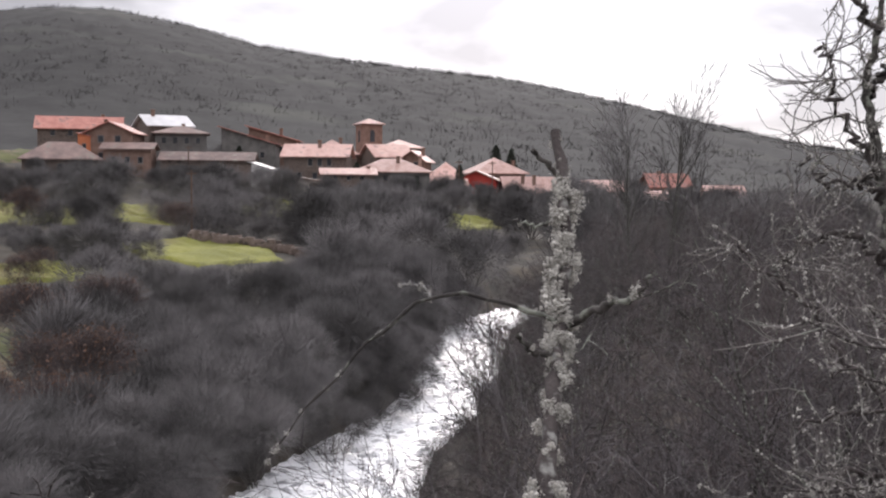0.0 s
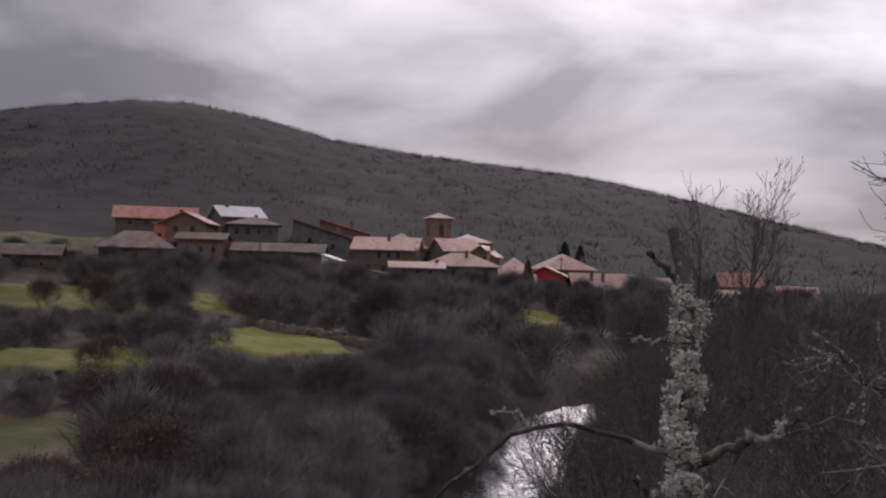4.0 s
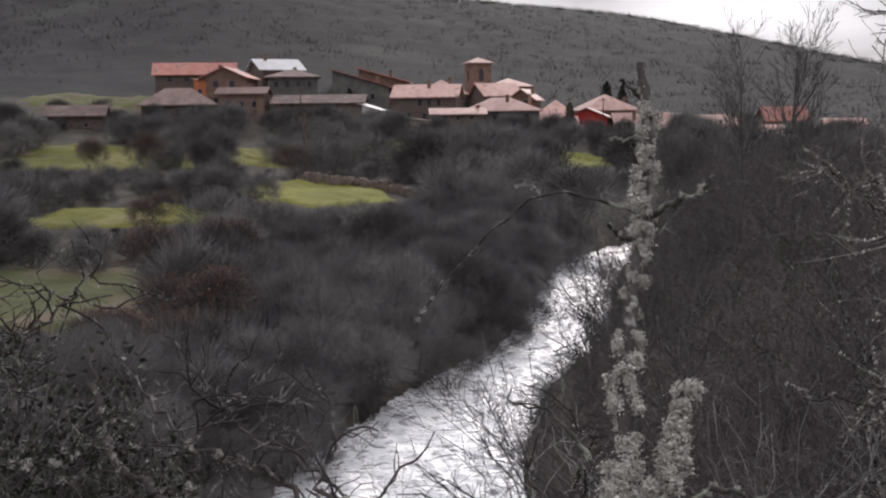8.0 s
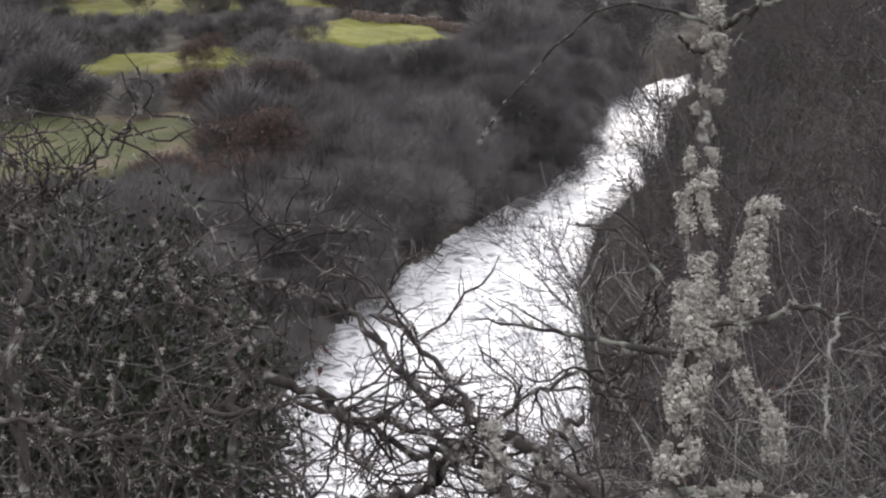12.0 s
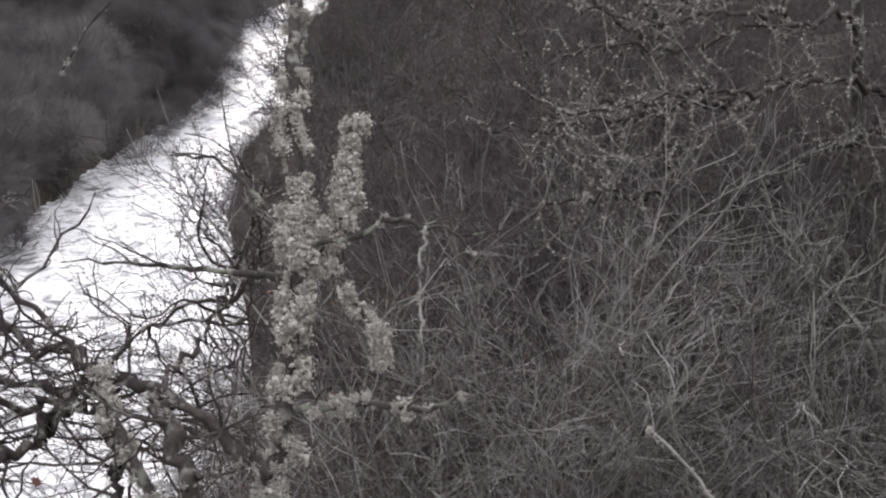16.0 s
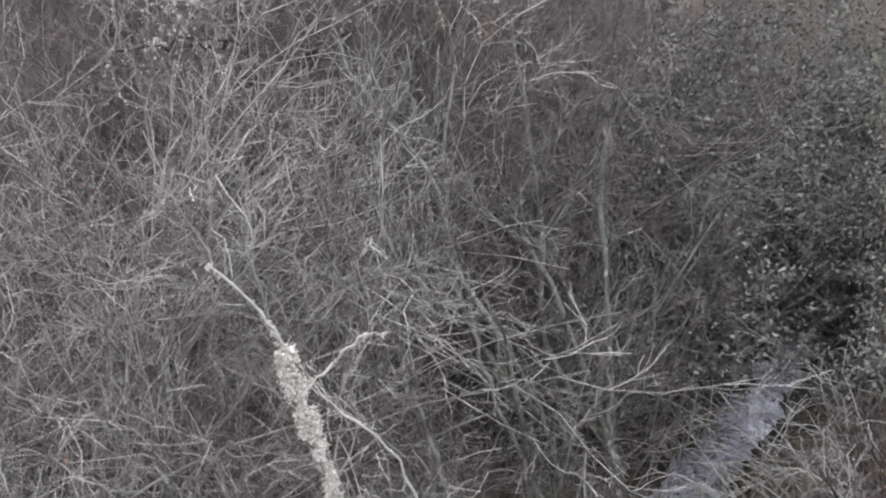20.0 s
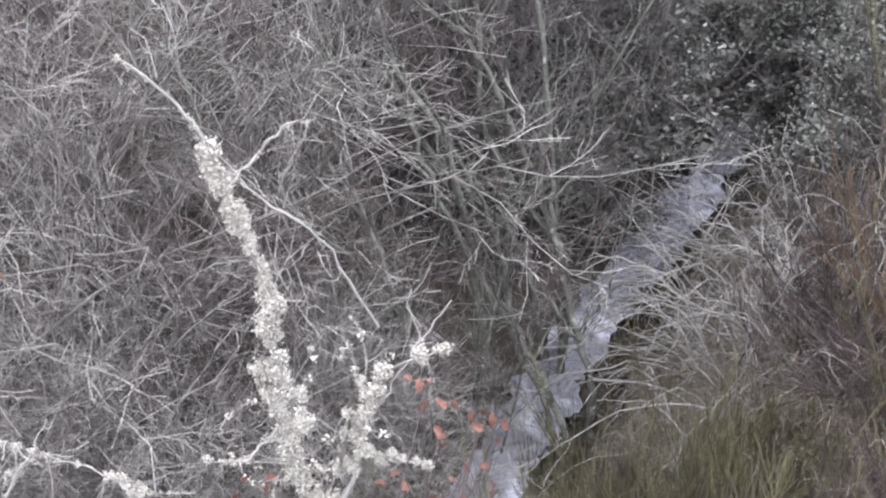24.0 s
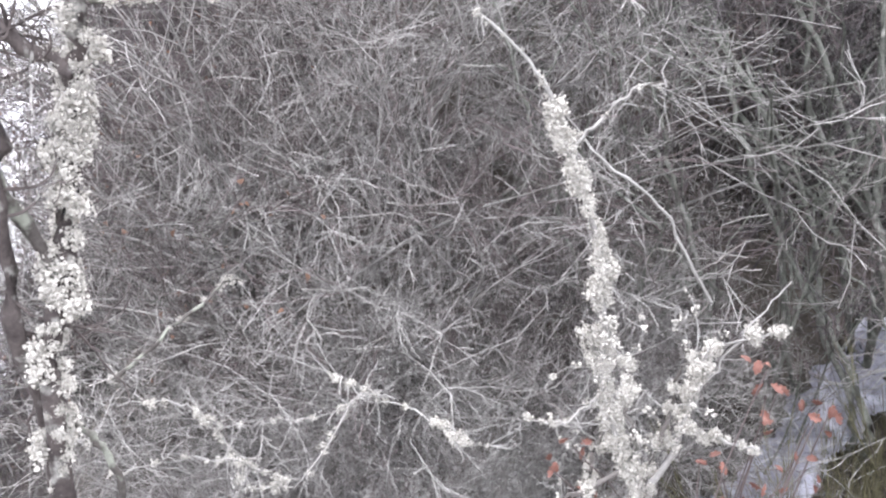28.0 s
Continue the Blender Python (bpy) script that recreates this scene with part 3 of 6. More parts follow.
def house(label, x, y, base, w, d, eave, ridge, turn, shape, wall, roof, windows=(), door=None, chimneys=(), over=0.75, name="house", category="house"):
    """A house whose front faces -y before the turn. eave and ridge are heights in the world; the walls reach below the ground."""
    top = thing(name, label, category, "houses of the village", (x, y, base), turn)
    e, r, g = eave - base, ridge - base, min(0.0, ground_z(x, y) - base) - 2.0
    bm = bmesh.new()
    a, b = w / 2, d / 2
    box_into(bm, -a, a, -b, b, g, e)
    if shape == "front_gable":
        for s in (-b, b):
            v = [bm.verts.new(p) for p in ((-a, s, e), (a, s, e), (0, s, r - 0.12))]
            bm.faces.new(v if s < 0 else v[::-1])
    if shape == "side_gable":
        for s in (-a, a):
            v = [bm.verts.new(p) for p in ((s, -b, e), (s, b, e), (s, 0, r - 0.12))]
            bm.faces.new(v if s > 0 else v[::-1])
    if shape == "lean":
        for s in (-b, b):
            v = [bm.verts.new(p) for p in ((-a, s, e), (a, s, e), (-a, s, r - 0.12))]
            bm.faces.new(v if s < 0 else v[::-1])
    part("wall", bm, wall, top)
    bm = bmesh.new()
    o, k = over, over * (r - e) / (a if shape in ("front_gable", "lean") else b)
    if shape == "front_gable":
        slab(bm, [(-a - o, -b - o, e - k), (0, -b - o, r), (0, b + o, r), (-a - o, b + o, e - k)][::-1])
        slab(bm, [(a + o, -b - o, e - k), (a + o, b + o, e - k), (0.001, b + o, r), (0.001, -b - o, r)][::-1])
    elif shape == "side_gable":
        slab(bm, [(-a - o, -b - o, e - k), (a + o, -b - o, e - k), (a + o, 0, r), (-a - o, 0, r)])
        slab(bm, [(-a - o, 0.001, r), (a + o, 0.001, r), (a + o, b + o, e - k), (-a - o, b + o, e - k)])
    elif shape == "lean":
        k = over * (r - e) / w
        slab(bm, [(-a - o, -b - o, r + k), (-a - o, b + o, r + k), (a + o, b + o, e - k), (a + o, -b - o, e - k)][::-1])
    else:
        h = 0.0 if shape == "pyramid" else max(0.0, a - b)
        A, B, C, D = (-a - o, -b - o, e - k), (a + o, -b - o, e - k), (a + o, b + o, e - k), (-a - o, b + o, e - k)
        E, F = (-h, 0, r), (h, 0, r)
        if h:
            slab(bm, [A, B, F, E]), slab(bm, [C, D, E, F])
        else:
            slab(bm, [A, B, E]), slab(bm, [C, D, E])
        slab(bm, [B, C, F]), slab(bm, [D, A, E])
    ob = part("roof", bm, roof, top)
    for cx, cy, h in chimneys:
        bm = bmesh.new()
        box_into(bm, cx - 0.35, cx + 0.35, cy - 0.3, cy + 0.3, e - 0.5, r + h)
        box_into(bm, cx - 0.45, cx + 0.45, cy - 0.4, cy + 0.4, r + h, r + h + 0.15)
        part("chimney", bm, M_BRICK, ob)
    for wx_, wz_, ww, wh in windows:
        opening(top, wx_, wz_, ww, wh, -b - 0.02)
    if door:
        opening(top, door[0], door[1], 1.1, 2.1, -b - 0.02, "door")
    return top


def rowof(n, w, z, ww=0.9, wh=1.2, x0=0.0):
    return [(x0 - w / 2 + w * (i + 0.5) / n, z, ww, wh) for i in range(n)]


house("long stone barn with a faded red tiled roof", -51.9, 266.0, 19.6, 17.7, 9, 23.6, 26.1, 9, "side_gable", M_STONE, M_REDROOF, rowof(4, 15, 2.0), chimneys=[(5, 0.5, 0.4)])
house("brown house with a pale white roof beyond", -33.0, 262.0, 19.1, 9.5, 11, 24.2, 26.5, 24, "side_gable", M_STONE, M_WHITEROOF, rowof(2, 7, 2.4), chimneys=[(-2.5, -0.8, 0.9)])
house("tall house with an orange painted side and tan gable", -40.5, 245.0, 13.6, 9.4, 10, 21.8, 23.9, -6, "front_gable", M_BRICK, M_REDROOF, rowof(2, 7, 6.0, 1.1, 1.3) + rowof(2, 7, 2.6), chimneys=[(-2.6, 2, 0.5)])
house("orange painted wing beside a brick house", -45.7, 244.5, 13.6, 2.6, 8, 20.9, 21.5, -6, "lean", M_ORANGE, M_REDROOF, [(0, 4.6, 0.7, 1.0)], over=0.3)
house("low brick front building with a tiled lean roof", -36.5, 237.4, 12.1, 9.6, 4.4, 18.5, 19.5, -6, "side_gable", M_BRICK, M_BROWNROOF, rowof(3, 8, 3.2), (2.5, 0.3))
house("dark grey house with balconies and a hipped brown roof", -27.9, 252.0, 15.1, 10.8, 9, 22.2, 23.6, 6, "hip", M_GREYWALL, M_BROWNROOF, rowof(4, 9.5, 4.6, 0.9, 1.3) + rowof(3, 9.5, 1.6), chimneys=[(0.5, 1, 0.4)])
house("long low stone barn with a brown tiled roof", -20.7, 237.5, 11.1, 18.1, 8, 16.3, 17.8, -3, "side_gable", M_STONE, M_BROWNROOF, rowof(3, 15, 2.6, 0.7, 0.7), (-5, 0.3))
house("low dark-roofed stone house at the village edge", -49.0, 233.0, 12.1, 14.2, 9, 16.4, 19.3, 8, "hip", M_STONE, M_BROWNROOF, rowof(3, 12, 1.6))
house("dark house with a sloping red tiled roof", -13.1, 256.0, 14.6, 11.8, 9, 20.2, 23.6, -4, "lean", M_GREYWALL, M_REDROOF, rowof(3, 9, 2.4), chimneys=[(3.6, 0, -1.6)])
house("red-roofed house standing behind its neighbour", -8.3, 268.5, 15.6, 11, 9, 21.4, 24.4, -4, "lean", M_BRICK, M_REDROOF, rowof(2, 8, 3.0), chimneys=[(1.5, 0, -0.4)])
house("small lean-to with a pale white sheet roof", -9.8, 234.6, 10.6, 3.9, 4, 14.6, 15.8, -16, "lean", M_PLASTER, M_WHITEROOF, name="outbuilding", category="shed")
house("stone house with three windows and a pink tiled roof", 1.7, 244.5, 11.8, 13.2, 10, 17.5, 19.9, -9, "side_gable", M_STONE, M_PINKROOF, rowof(3, 6, 3.4, 0.9, 1.4, 1.0) + rowof(3, 10, 0.7), chimneys=[(0.5, -1.6, 0.6)])
house("cream stone shed with an open doorway", -1.6, 221.0, 9.2, 8.3, 6, 12.1, 13.2, -5, "lean", M_CREAM, M_BROWNROOF, door=(2.4, 0.2), name="shed", category="shed")
house("pink-roofed house in the middle of the village", 4.9, 262.0, 14.1, 9.4, 9, 18.6, 21.4, 12, "hip", M_STONE, M_PINKROOF, rowof(2, 7, 2.2), chimneys=[(2, 0, 0.4)])
house("church nave with a pale pink tiled roof", 16.9, 256.5, 13.1, 8.6, 9, 17.9, 20.4, 20, "side_gable", M_STONE, M_PINKROOF, rowof(2, 6, 2.5, 0.7, 1.4), name="church", category="church")
house("house with a broad pink pyramid roof", 20.7, 268.0, 14.1, 8.6, 8.6, 20.2, 21.9, 8, "pyramid", M_STONE, M_PINKROOF, rowof(2, 6, 3.4))
house("brown-gabled house beside the church", 23.5, 255.0, 12.6, 5.6, 8, 17.0, 19.0, -18, "front_gable", M_BRICK, M_PINKROOF, rowof(2, 4, 2.6), chimneys=[(1.5, 1, 0.5)])
house("wide grey house with a pink hipped roof and two chimneys", 16.9, 238.5, 10.1, 15, 11, 14.4, 16.8, 0, "hip", M_GREYWALL, M_PINKROOF, rowof(4, 13, 1.9), (-2, 0), chimneys=[(1.2, -2.0, 0.4), (6.0, 0, 0.5)])
house("low stone annex with small square windows", 7.5, 231.5, 10.1, 10.2, 6, 13.7, 14.7, 2, "side_gable", M_STONE, M_PINKROOF, rowof(3, 8, 2.2, 0.7, 0.7), chimneys=[(4.2, 0, 0.3)])
house("house with a pale pink pyramid roof", 29.5, 248.0, 10.1, 8.2, 8.2, 13.0, 16.4, 4, "pyramid", M_REDWALL, M_PINKROOF, rowof(2, 6, 1.2))
house("low front shed with a pink tiled roof", 28.5, 239.5, 8.6, 8, 5, 11.2, 12.8, 0, "side_gable", M_CREAM, M_PINKROOF, rowof(2, 6, 0.9, 0.7, 0.8))
house("crimson house with a pale tiled roof", 36.1, 244.0, 9.1, 8.4, 8, 12.8, 14.6, -14, "front_gable", M_REDWALL, M_PINKROOF, rowof(2, 6, 1.3), (0.5, 0))
house("large house with a broad pale pyramid roof", 42.3, 261.0, 10.1, 11.4, 11.4, 14.6, 17.8, 10, "pyramid", M_STONE, M_PINKROOF, rowof(3, 9, 2.0), chimneys=[(4.0, -2, -0.8)])
house("long low building with a brown-pink tiled roof", 47.3, 244.0, 8.1, 11.2, 9, 10.6, 13.4, 0, "side_gable", M_STONE, M_PINKROOF, rowof(3, 9, 1.0, 0.7, 0.7), chimneys=[(-1.8, -2.4, 0.2), (0.6, -2.8, 0.1)])
house("small cream store with a white sheet roof", 57.9, 246.0, 8.1, 3.8, 5, 11.6, 13.0, 0, "lean", M_CREAM, M_WHITEROOF, name="outbuilding", category="shed")
house("pale house with a white and pink roof", 64.3, 245.0, 7.6, 9.2, 8, 10.8, 12.8, 6, "side_gable", M_CREAM, M_PINKROOF, rowof(3, 8, 1.3), (2.2, 0))
house("red-roofed house among bare trees", 78.6, 246.0, 7.6, 8.6, 8, 11.8, 14.4, 0, "side_gable", M_STONE, M_REDROOF, rowof(3, 7, 1.6), chimneys=[(-1.5, 0, 0.4)])
house("low pale cottage among the trees", 89.0, 238.0, 6.6, 7.4, 7, 10.0, 11.8, -8, "side_gable", M_CREAM, M_PINKROOF, rowof(2, 6, 1.2))
house("pale cottage beside the lower road", 72.5, 237.0, 6.4, 6, 6, 9.2, 10.6, 6, "side_gable", M_PLASTER, M_PINKROOF, rowof(2, 5, 1.0))
house("little barn with a mossy roof below the village", -64.5, 216.0, 10.1, 10, 6, 14.2, 15.8, 6, "side_gable", M_STONE, M_BROWNROOF, rowof(2, 8, 1.6, 0.7, 0.7))
house("tiny field hut of dark stone", -62.5, 181, 5.2, 2.6, 2.2, 7.0, 7.7, 10, "side_gable", M_GREYWALL, M_BROWNROOF, name="hut", category="hut", over=0.2)

# church tower: shaft, belfry openings, cornice, low pyramid roof
tower = thing("church_tower", "square red-stone church tower with a low pyramid roof", "church tower", "", (13.4, 263, 12.6), 16)
bm = bmesh.new()
box_into(bm, -2.4, 2.4, -2.4, 2.4, -2, 12.3)
part("wall", bm, M_BRICK, tower)
bm = bmesh.new()
box_into(bm, -2.65, 2.65, -2.65, 2.65, 12.3, 12.6)
part("cornice", bm, M_STONE, tower)
bm = bmesh.new()
k = 2.95
for q in (((-k, -k), (k, -k)), ((k, -k), (k, k)), ((k, k), (-k, k)), ((-k, k), (-k, -k))):
    slab(bm, [(*q[0], 12.6), (*q[1], 12.6), (0, 0, 13.9)], 0.15)
part("roof", bm, M_PINKROOF, tower)
for sx, sy in ((0, -1), (-1, 0), (1, 0)):
    bm = bmesh.new()
    n = 10
    outline = [(-0.55, 8.4), (0.55, 8.4)] + [(0.55 * math.cos(math.pi * i / n), 10.6 + 0.55 * math.sin(math.pi * i / n)) for i in range(n + 1)]
    front = [bm.verts.new((u, -2.42, z)) if sx == 0 else bm.verts.new((sx * 2.42, u, z)) for u, z in outline]
    back = [bm.verts.new((u, -2.2, z)) if sx == 0 else bm.verts.new((sx * 2.2, u, z)) for u, z in outline]
    bm.faces.new(front)
    for i in range(len(front)):
        j = (i + 1) % len(front)
        bm.faces.new((front[i], back[i], back[j], front[j]))
    part("belfry_opening", bm, M_WINDOW, tower, "dark arched belfry opening")

# wooden poles with wires' insulators, by the meadows and houses
for px, py, h in ((-15.6, 153, 9.0), (28, 214, 9.0), (-23, 220, 8.5), (37.5, 233, 8.0)):
    top = thing("utility_pole", "slim grey wooden utility pole", "utility pole", "poles", (px, py, ground_z(px, py)))
    V, F = tubes(np.array([[[0, 0, -0.5], [0, 0, h / 2], [0, 0, h]]]), np.array([[0.13, 0.11, 0.09]]), 8)
    child("pole", mesh_from("pole", V, F, M_WOOD, True), top)
    bm = bmesh.new()
    box_into(bm, -0.7, 0.7, -0.05, 0.05, h - 0.5, h - 0.38)
    part("crossarm", bm, M_WOOD, top)

# stone field wall along the meadow
wr = np.random.default_rng(5)
wall_top = thing("field_wall", "low dark dry-stone wall edging the green meadow", "field wall", at=(0, 0, 0))
V, F, at = [], [], 0
for i in range(160):
    u = i / 160
    x_, y_ = -15 + 17 * u, 146 - 22 * u ** 1.5
    s = wr.uniform(0.25, 0.5, 3)
    c = np.array([x_ + wr.normal(0, 0.15), y_ + wr.normal(0, 0.15), ground_z(x_, y_) + wr.uniform(0.1, 0.9)])
    v = np.array([[a, b, c_] for a in (-1, 1) for b in (-1, 1) for c_ in (-1, 1)]) * s * wr.uniform(0.75, 1.1, (8, 3)) + c
    V.append(v)
    F.append(np.array([[0, 1, 3, 2], [4, 6, 7, 5], [0, 4, 5, 1], [2, 3, 7, 6], [0, 2, 6, 4], [1, 5, 7, 3]]) + at)
    at += 8
tagged(child("stones", mesh_from("stones", np.concatenate(V), np.concatenate(F), M_STONE), wall_top), kind="stuff")
# ---- trees and shrubs ----
def bare_shrub(rng, h, stems, per1, per2, r0=0.018, spread=0.5, per3=0, bend=0.16, lift=0.03, thin3=0.6, sides=3, twig_min=0.0012):
    """Many-stemmed bare shrub: arrays of stems, and of finer twigs."""
    base = np.concatenate([rng.normal(0, 0.10 * h, (stems, 2)), np.full((stems, 1), -0.15)], 1)
    way = np.concatenate([rng.normal(0, spread, (stems, 2)), np.ones((stems, 1))], 1)
    P0, R0 = grow(rng, base, way, h * rng.uniform(0.7, 1.15, stems), r0 * rng.uniform(0.6, 1.5, stems), 8, bend, lift, 0.22)
    P1, R1 = sprout(rng, P0, R0, per1, 0.2, 1.0, 0.8, 0.34, 5, 0.25, 0.04, 0.6)
    P2, R2 = sprout(rng, P1, R1, per2, 0.15, 1.0, 0.85, 0.45, 4, 0.28, 0.04, 0.65)
    R1, R2 = np.maximum(R1, twig_min * 1.3), np.maximum(R2, twig_min)
    fine = [tubes(P2, R2, 3)]
    P3 = None
    if per3:
        P3, R3 = sprout(rng, P2, R2, per3, 0.2, 1.0, 0.8, 0.5, 3, 0.2, 0.03, thin3)
        fine.append(tubes(P3, np.maximum(R3, twig_min), 3))
    return (P0, R0), (P1, R1), (P2, R2), merged(tubes(P0, R0, 6 if sides > 3 else 4), tubes(P1, R1, sides)), merged(*fine)


def dome(rng, h, w, stems, per1, per2, per3, twig):
    """Rounded bare willow or alder: limbs fanning out, and a haze of fine upright twigs."""
    base = np.concatenate([rng.normal(0, 0.05 * w, (stems, 2)), np.full((stems, 1), -0.3)], 1)
    an = rng.uniform(0, 2 * math.pi, stems)
    q = np.sqrt(rng.uniform(0, 1, stems)) * 0.85 * w / h
    way = np.stack([np.cos(an) * q, np.sin(an) * q, np.ones(stems)], 1)
    P0, R0 = grow(rng, base, way, h * 0.72 * rng.uniform(0.75, 1.1, stems), 0.07 * rng.uniform(0.6, 1.4, stems), 6, 0.10, 0.02, 0.35)
    P1, R1 = sprout(rng, P0, R0, per1, 0.2, 1.0, 0.75, 0.42, 4, 0.15, 0.07, 0.55)
    P2, R2 = sprout(rng, P1, R1, per2, 0.2, 1.0, 0.7, 0.55, 4, 0.15, 0.08, 0.6)
    P3, R3 = sprout(rng, P2, R2, per3, 0.1, 1.0, 0.6, 0.6, 3, 0.15, 0.10, 0.6)
    stemsVF = merged(tubes(P0, R0, 5), tubes(P1, np.maximum(R1, twig), 3))
    return stemsVF, merged(tubes(P2, np.maximum(R2, twig), 3), tubes(P3, np.maximum(R3, twig * 0.9), 3)), P3


def puff(rng, h, w, lobes, count, twig, length, lean=0.35, reach=0.6):
    """Rounded bare crown: limbs, and a velvet of short fine twigs over several swelling lobes."""
    n = 12
    base = np.concatenate([rng.normal(0, 0.03 * w, (n, 2)), np.full((n, 1), -0.3)], 1)
    an = rng.uniform(0, 6.28, n)
    q = np.sqrt(rng.uniform(0, 1, n)) * 0.8 * w / h
    P0, R0 = grow(rng, base, np.stack([np.cos(an) * q, np.sin(an) * q, np.ones(n)], 1), h * reach * rng.uniform(0.8, 1.1, n), np.full(n, 0.07), 5, 0.10, 0.02, 0.4)
    P1, R1 = sprout(rng, P0, R0, 5, 0.25, 1.0, 0.8, reach * 0.66, 4, 0.15, 0.06, 0.5)
    an = rng.uniform(0, 6.28, lobes)
    d = np.sqrt(rng.uniform(0.05, 1, lobes)) * 0.34 * w
    rad = rng.uniform(0.17, 0.27, lobes) * w
    cz = np.clip(h - rad - (d / w) ** 2 * h * 1.5 + rng.normal(0, 0.05 * h, lobes), 0.3 * h, None)
    C = np.stack([np.cos(an) * d, np.sin(an) * d, cz], 1)
    who = rng.choice(lobes, count, p=rad ** 2 / (rad ** 2).sum())
    o = unit(rng.normal(0, 1, (count, 3)) + [0, 0, 0.25])
    at = C[who] + o * (rad[who] * np.sqrt(rng.uniform(0.25, 0.92, count)))[:, None] * [1, 1, 0.9]
    at[:, 2] = np.maximum(at[:, 2], 0.05)
    way = o + rng.normal(0, 0.35, (count, 3)) + [0, 0, lean]
    P2, R2 = grow(rng, at, way, length * rng.uniform(0.6, 1.4, count), np.full(count, twig), 3, 0.12, 0.03, 0.35)
    return merged(tubes(P0, R0, 5), tubes(P1, R1, 3)), tubes(P2, R2, 3), P2


def plant(name, label, category, group, stems, crown, stem_mat, crown_mat, extra=(), stem_name="framework", crown_name="twig_spray"):
    """A plant built once at the origin; it is then copied to its places."""
    top = thing(name, label, category, group)
    st = child(stem_name, mesh_from(stem_name, *stems, stem_mat, True), top)
    if stem_name == "framework":
        tagged(st, kind="stuff")
    tagged(child(crown_name, mesh_from(crown_name, *crown, crown_mat), top), kind="stuff")
    for n, vf, m, lab in extra:
        child(n, mesh_from(n, *vf, m), top, lab)
    return top


def place(protos, spots, rng, lo=0.8, hi=1.25, tilt=6.0, sink=0.0):
    """Copies of the prototypes at the spots (x, y, size)."""
    used = set()
    for i, (x, y, s) in enumerate(spots):
        p = protos[int(rng.integers(len(protos)))]
        m = Matrix.LocRotScale((x, y, ground_z(x, y) - sink), Euler((radians(rng.normal(0, tilt)), radians(rng.normal(0, tilt)), rng.uniform(0, 6.28))), None)
        k = s * rng.uniform(lo, hi)
        if p.name in used:
            ob = copy_thing(p, m)
        else:
            ob = p
            used.add(p.name)
        ob.matrix_basis = m @ Matrix.Diagonal((k, k, k, 1))
    for p in protos:
        if p.name not in used:
            for c in list(p.children):
                bpy.data.objects.remove(c)
            bpy.data.objects.remove(p)


MEADOWS = ((-12.5, 134, 8.5, 13), (-50, 178, 14, 17), (-29, 111, 8, 8), (-27, 68, 12, 11), (-8, 203, 6, 11), (-26, 186, 6, 12), (27, 190, 5, 9), (-74, 258, 14, 24))


def in_meadow(x, y):
    return any(((x - cx) / (0.95 * a)) ** 2 + ((y - cy) / (0.9 * b)) ** 2 < 1 for cx, cy, a, b in MEADOWS)


def open_view(x, y, h, share=0.8):
    """The height that a plant may reach here without standing before a meadow."""
    d = math.hypot(x, y)
    for cx, cy, a, b in MEADOWS:
        md = math.hypot(cx, cy)
        if d < md and abs(math.atan2(x, y) - math.atan2(cx, cy)) < (a + 1.5) / md:
            near = md - share * b
            sight = 12 + (ground_z(cx * near / md, cy * near / md) - 12) * d / near
            h = min(h, sight - ground_z(x, y))
    return h


rng = np.random.default_rng(11)

# rounded willows and alders of the valley floor
domes = []
for i in range(5):
    st, cr, tips = puff(rng, 6.2, 8.4, 6, 4200, 0.012, 0.9, 0.2)
    domes.append(plant("willow", "rounded bare grey-brown willow by the river", "willow", "willows of the valley", st, cr, M_BARK, M_FARTWIG, stem_name="framework", crown_name="crown"))
spots = []
for y in np.arange(23, 100, 3.3):
    xc, hw = np.interp(y, RY, RX), np.interp(y, RY, RW)
    for dx in (0.7, 1.5, 3.6, 7.0, 11.0, 15.5, 20.5):
        x_ = xc - hw - dx + rng.normal(0, 0.8)
        y_ = y + rng.normal(0, 0.8)
        if y_ > 20 and not in_meadow(x_, y_) and math.degrees(math.atan2(x_, y_)) > -25 and not (dx > 8 and rng.random() < 0.25):
            k = (0.45 if dx < 3 else 0.62) * (0.85 if y < 34 else 1)
            k = min(k, open_view(x_, y_, 6.0) / 6.6)
            if k > 0.12:
                spots.append((x_, y_, k))
place(domes, spots, rng)

# farther woods and hedges up to the village: smaller mesh each, larger twigs
fars = []
for i in range(5):
    st, cr, tips = puff(rng, 5.2, 8.5, 6, 1700, 0.028, 1.1, 0.2)
    fars.append(plant("bare_tree", "bare grey-brown tree in a hedge below the village", "tree", "hedge trees", st, cr, M_BARK, M_FARTWIG, stem_name="framework", crown_name="crown"))
spots = []
tries = 0
while len(spots) < 205 and tries < 6000:
    tries += 1
    a = rng.uniform(-26, 26)
    r = math.sqrt(rng.uniform(95 ** 2, 226 ** 2))
    x_, y_ = r * math.sin(radians(a)), r * math.cos(radians(a))
    if in_meadow(x_, y_) or (x_ - np.interp(y_, RY, RX)) > -3 and y_ < 125:
        continue
    if any((x_ - p[0]) ** 2 + (y_ - p[1]) ** 2 < 16 for p in spots):
        continue
    k = min(1.05 if r < 160 else 0.95, open_view(x_, y_, 9.0) / 5.6)
    if k > 0.2:
        spots.append((x_, y_, k))
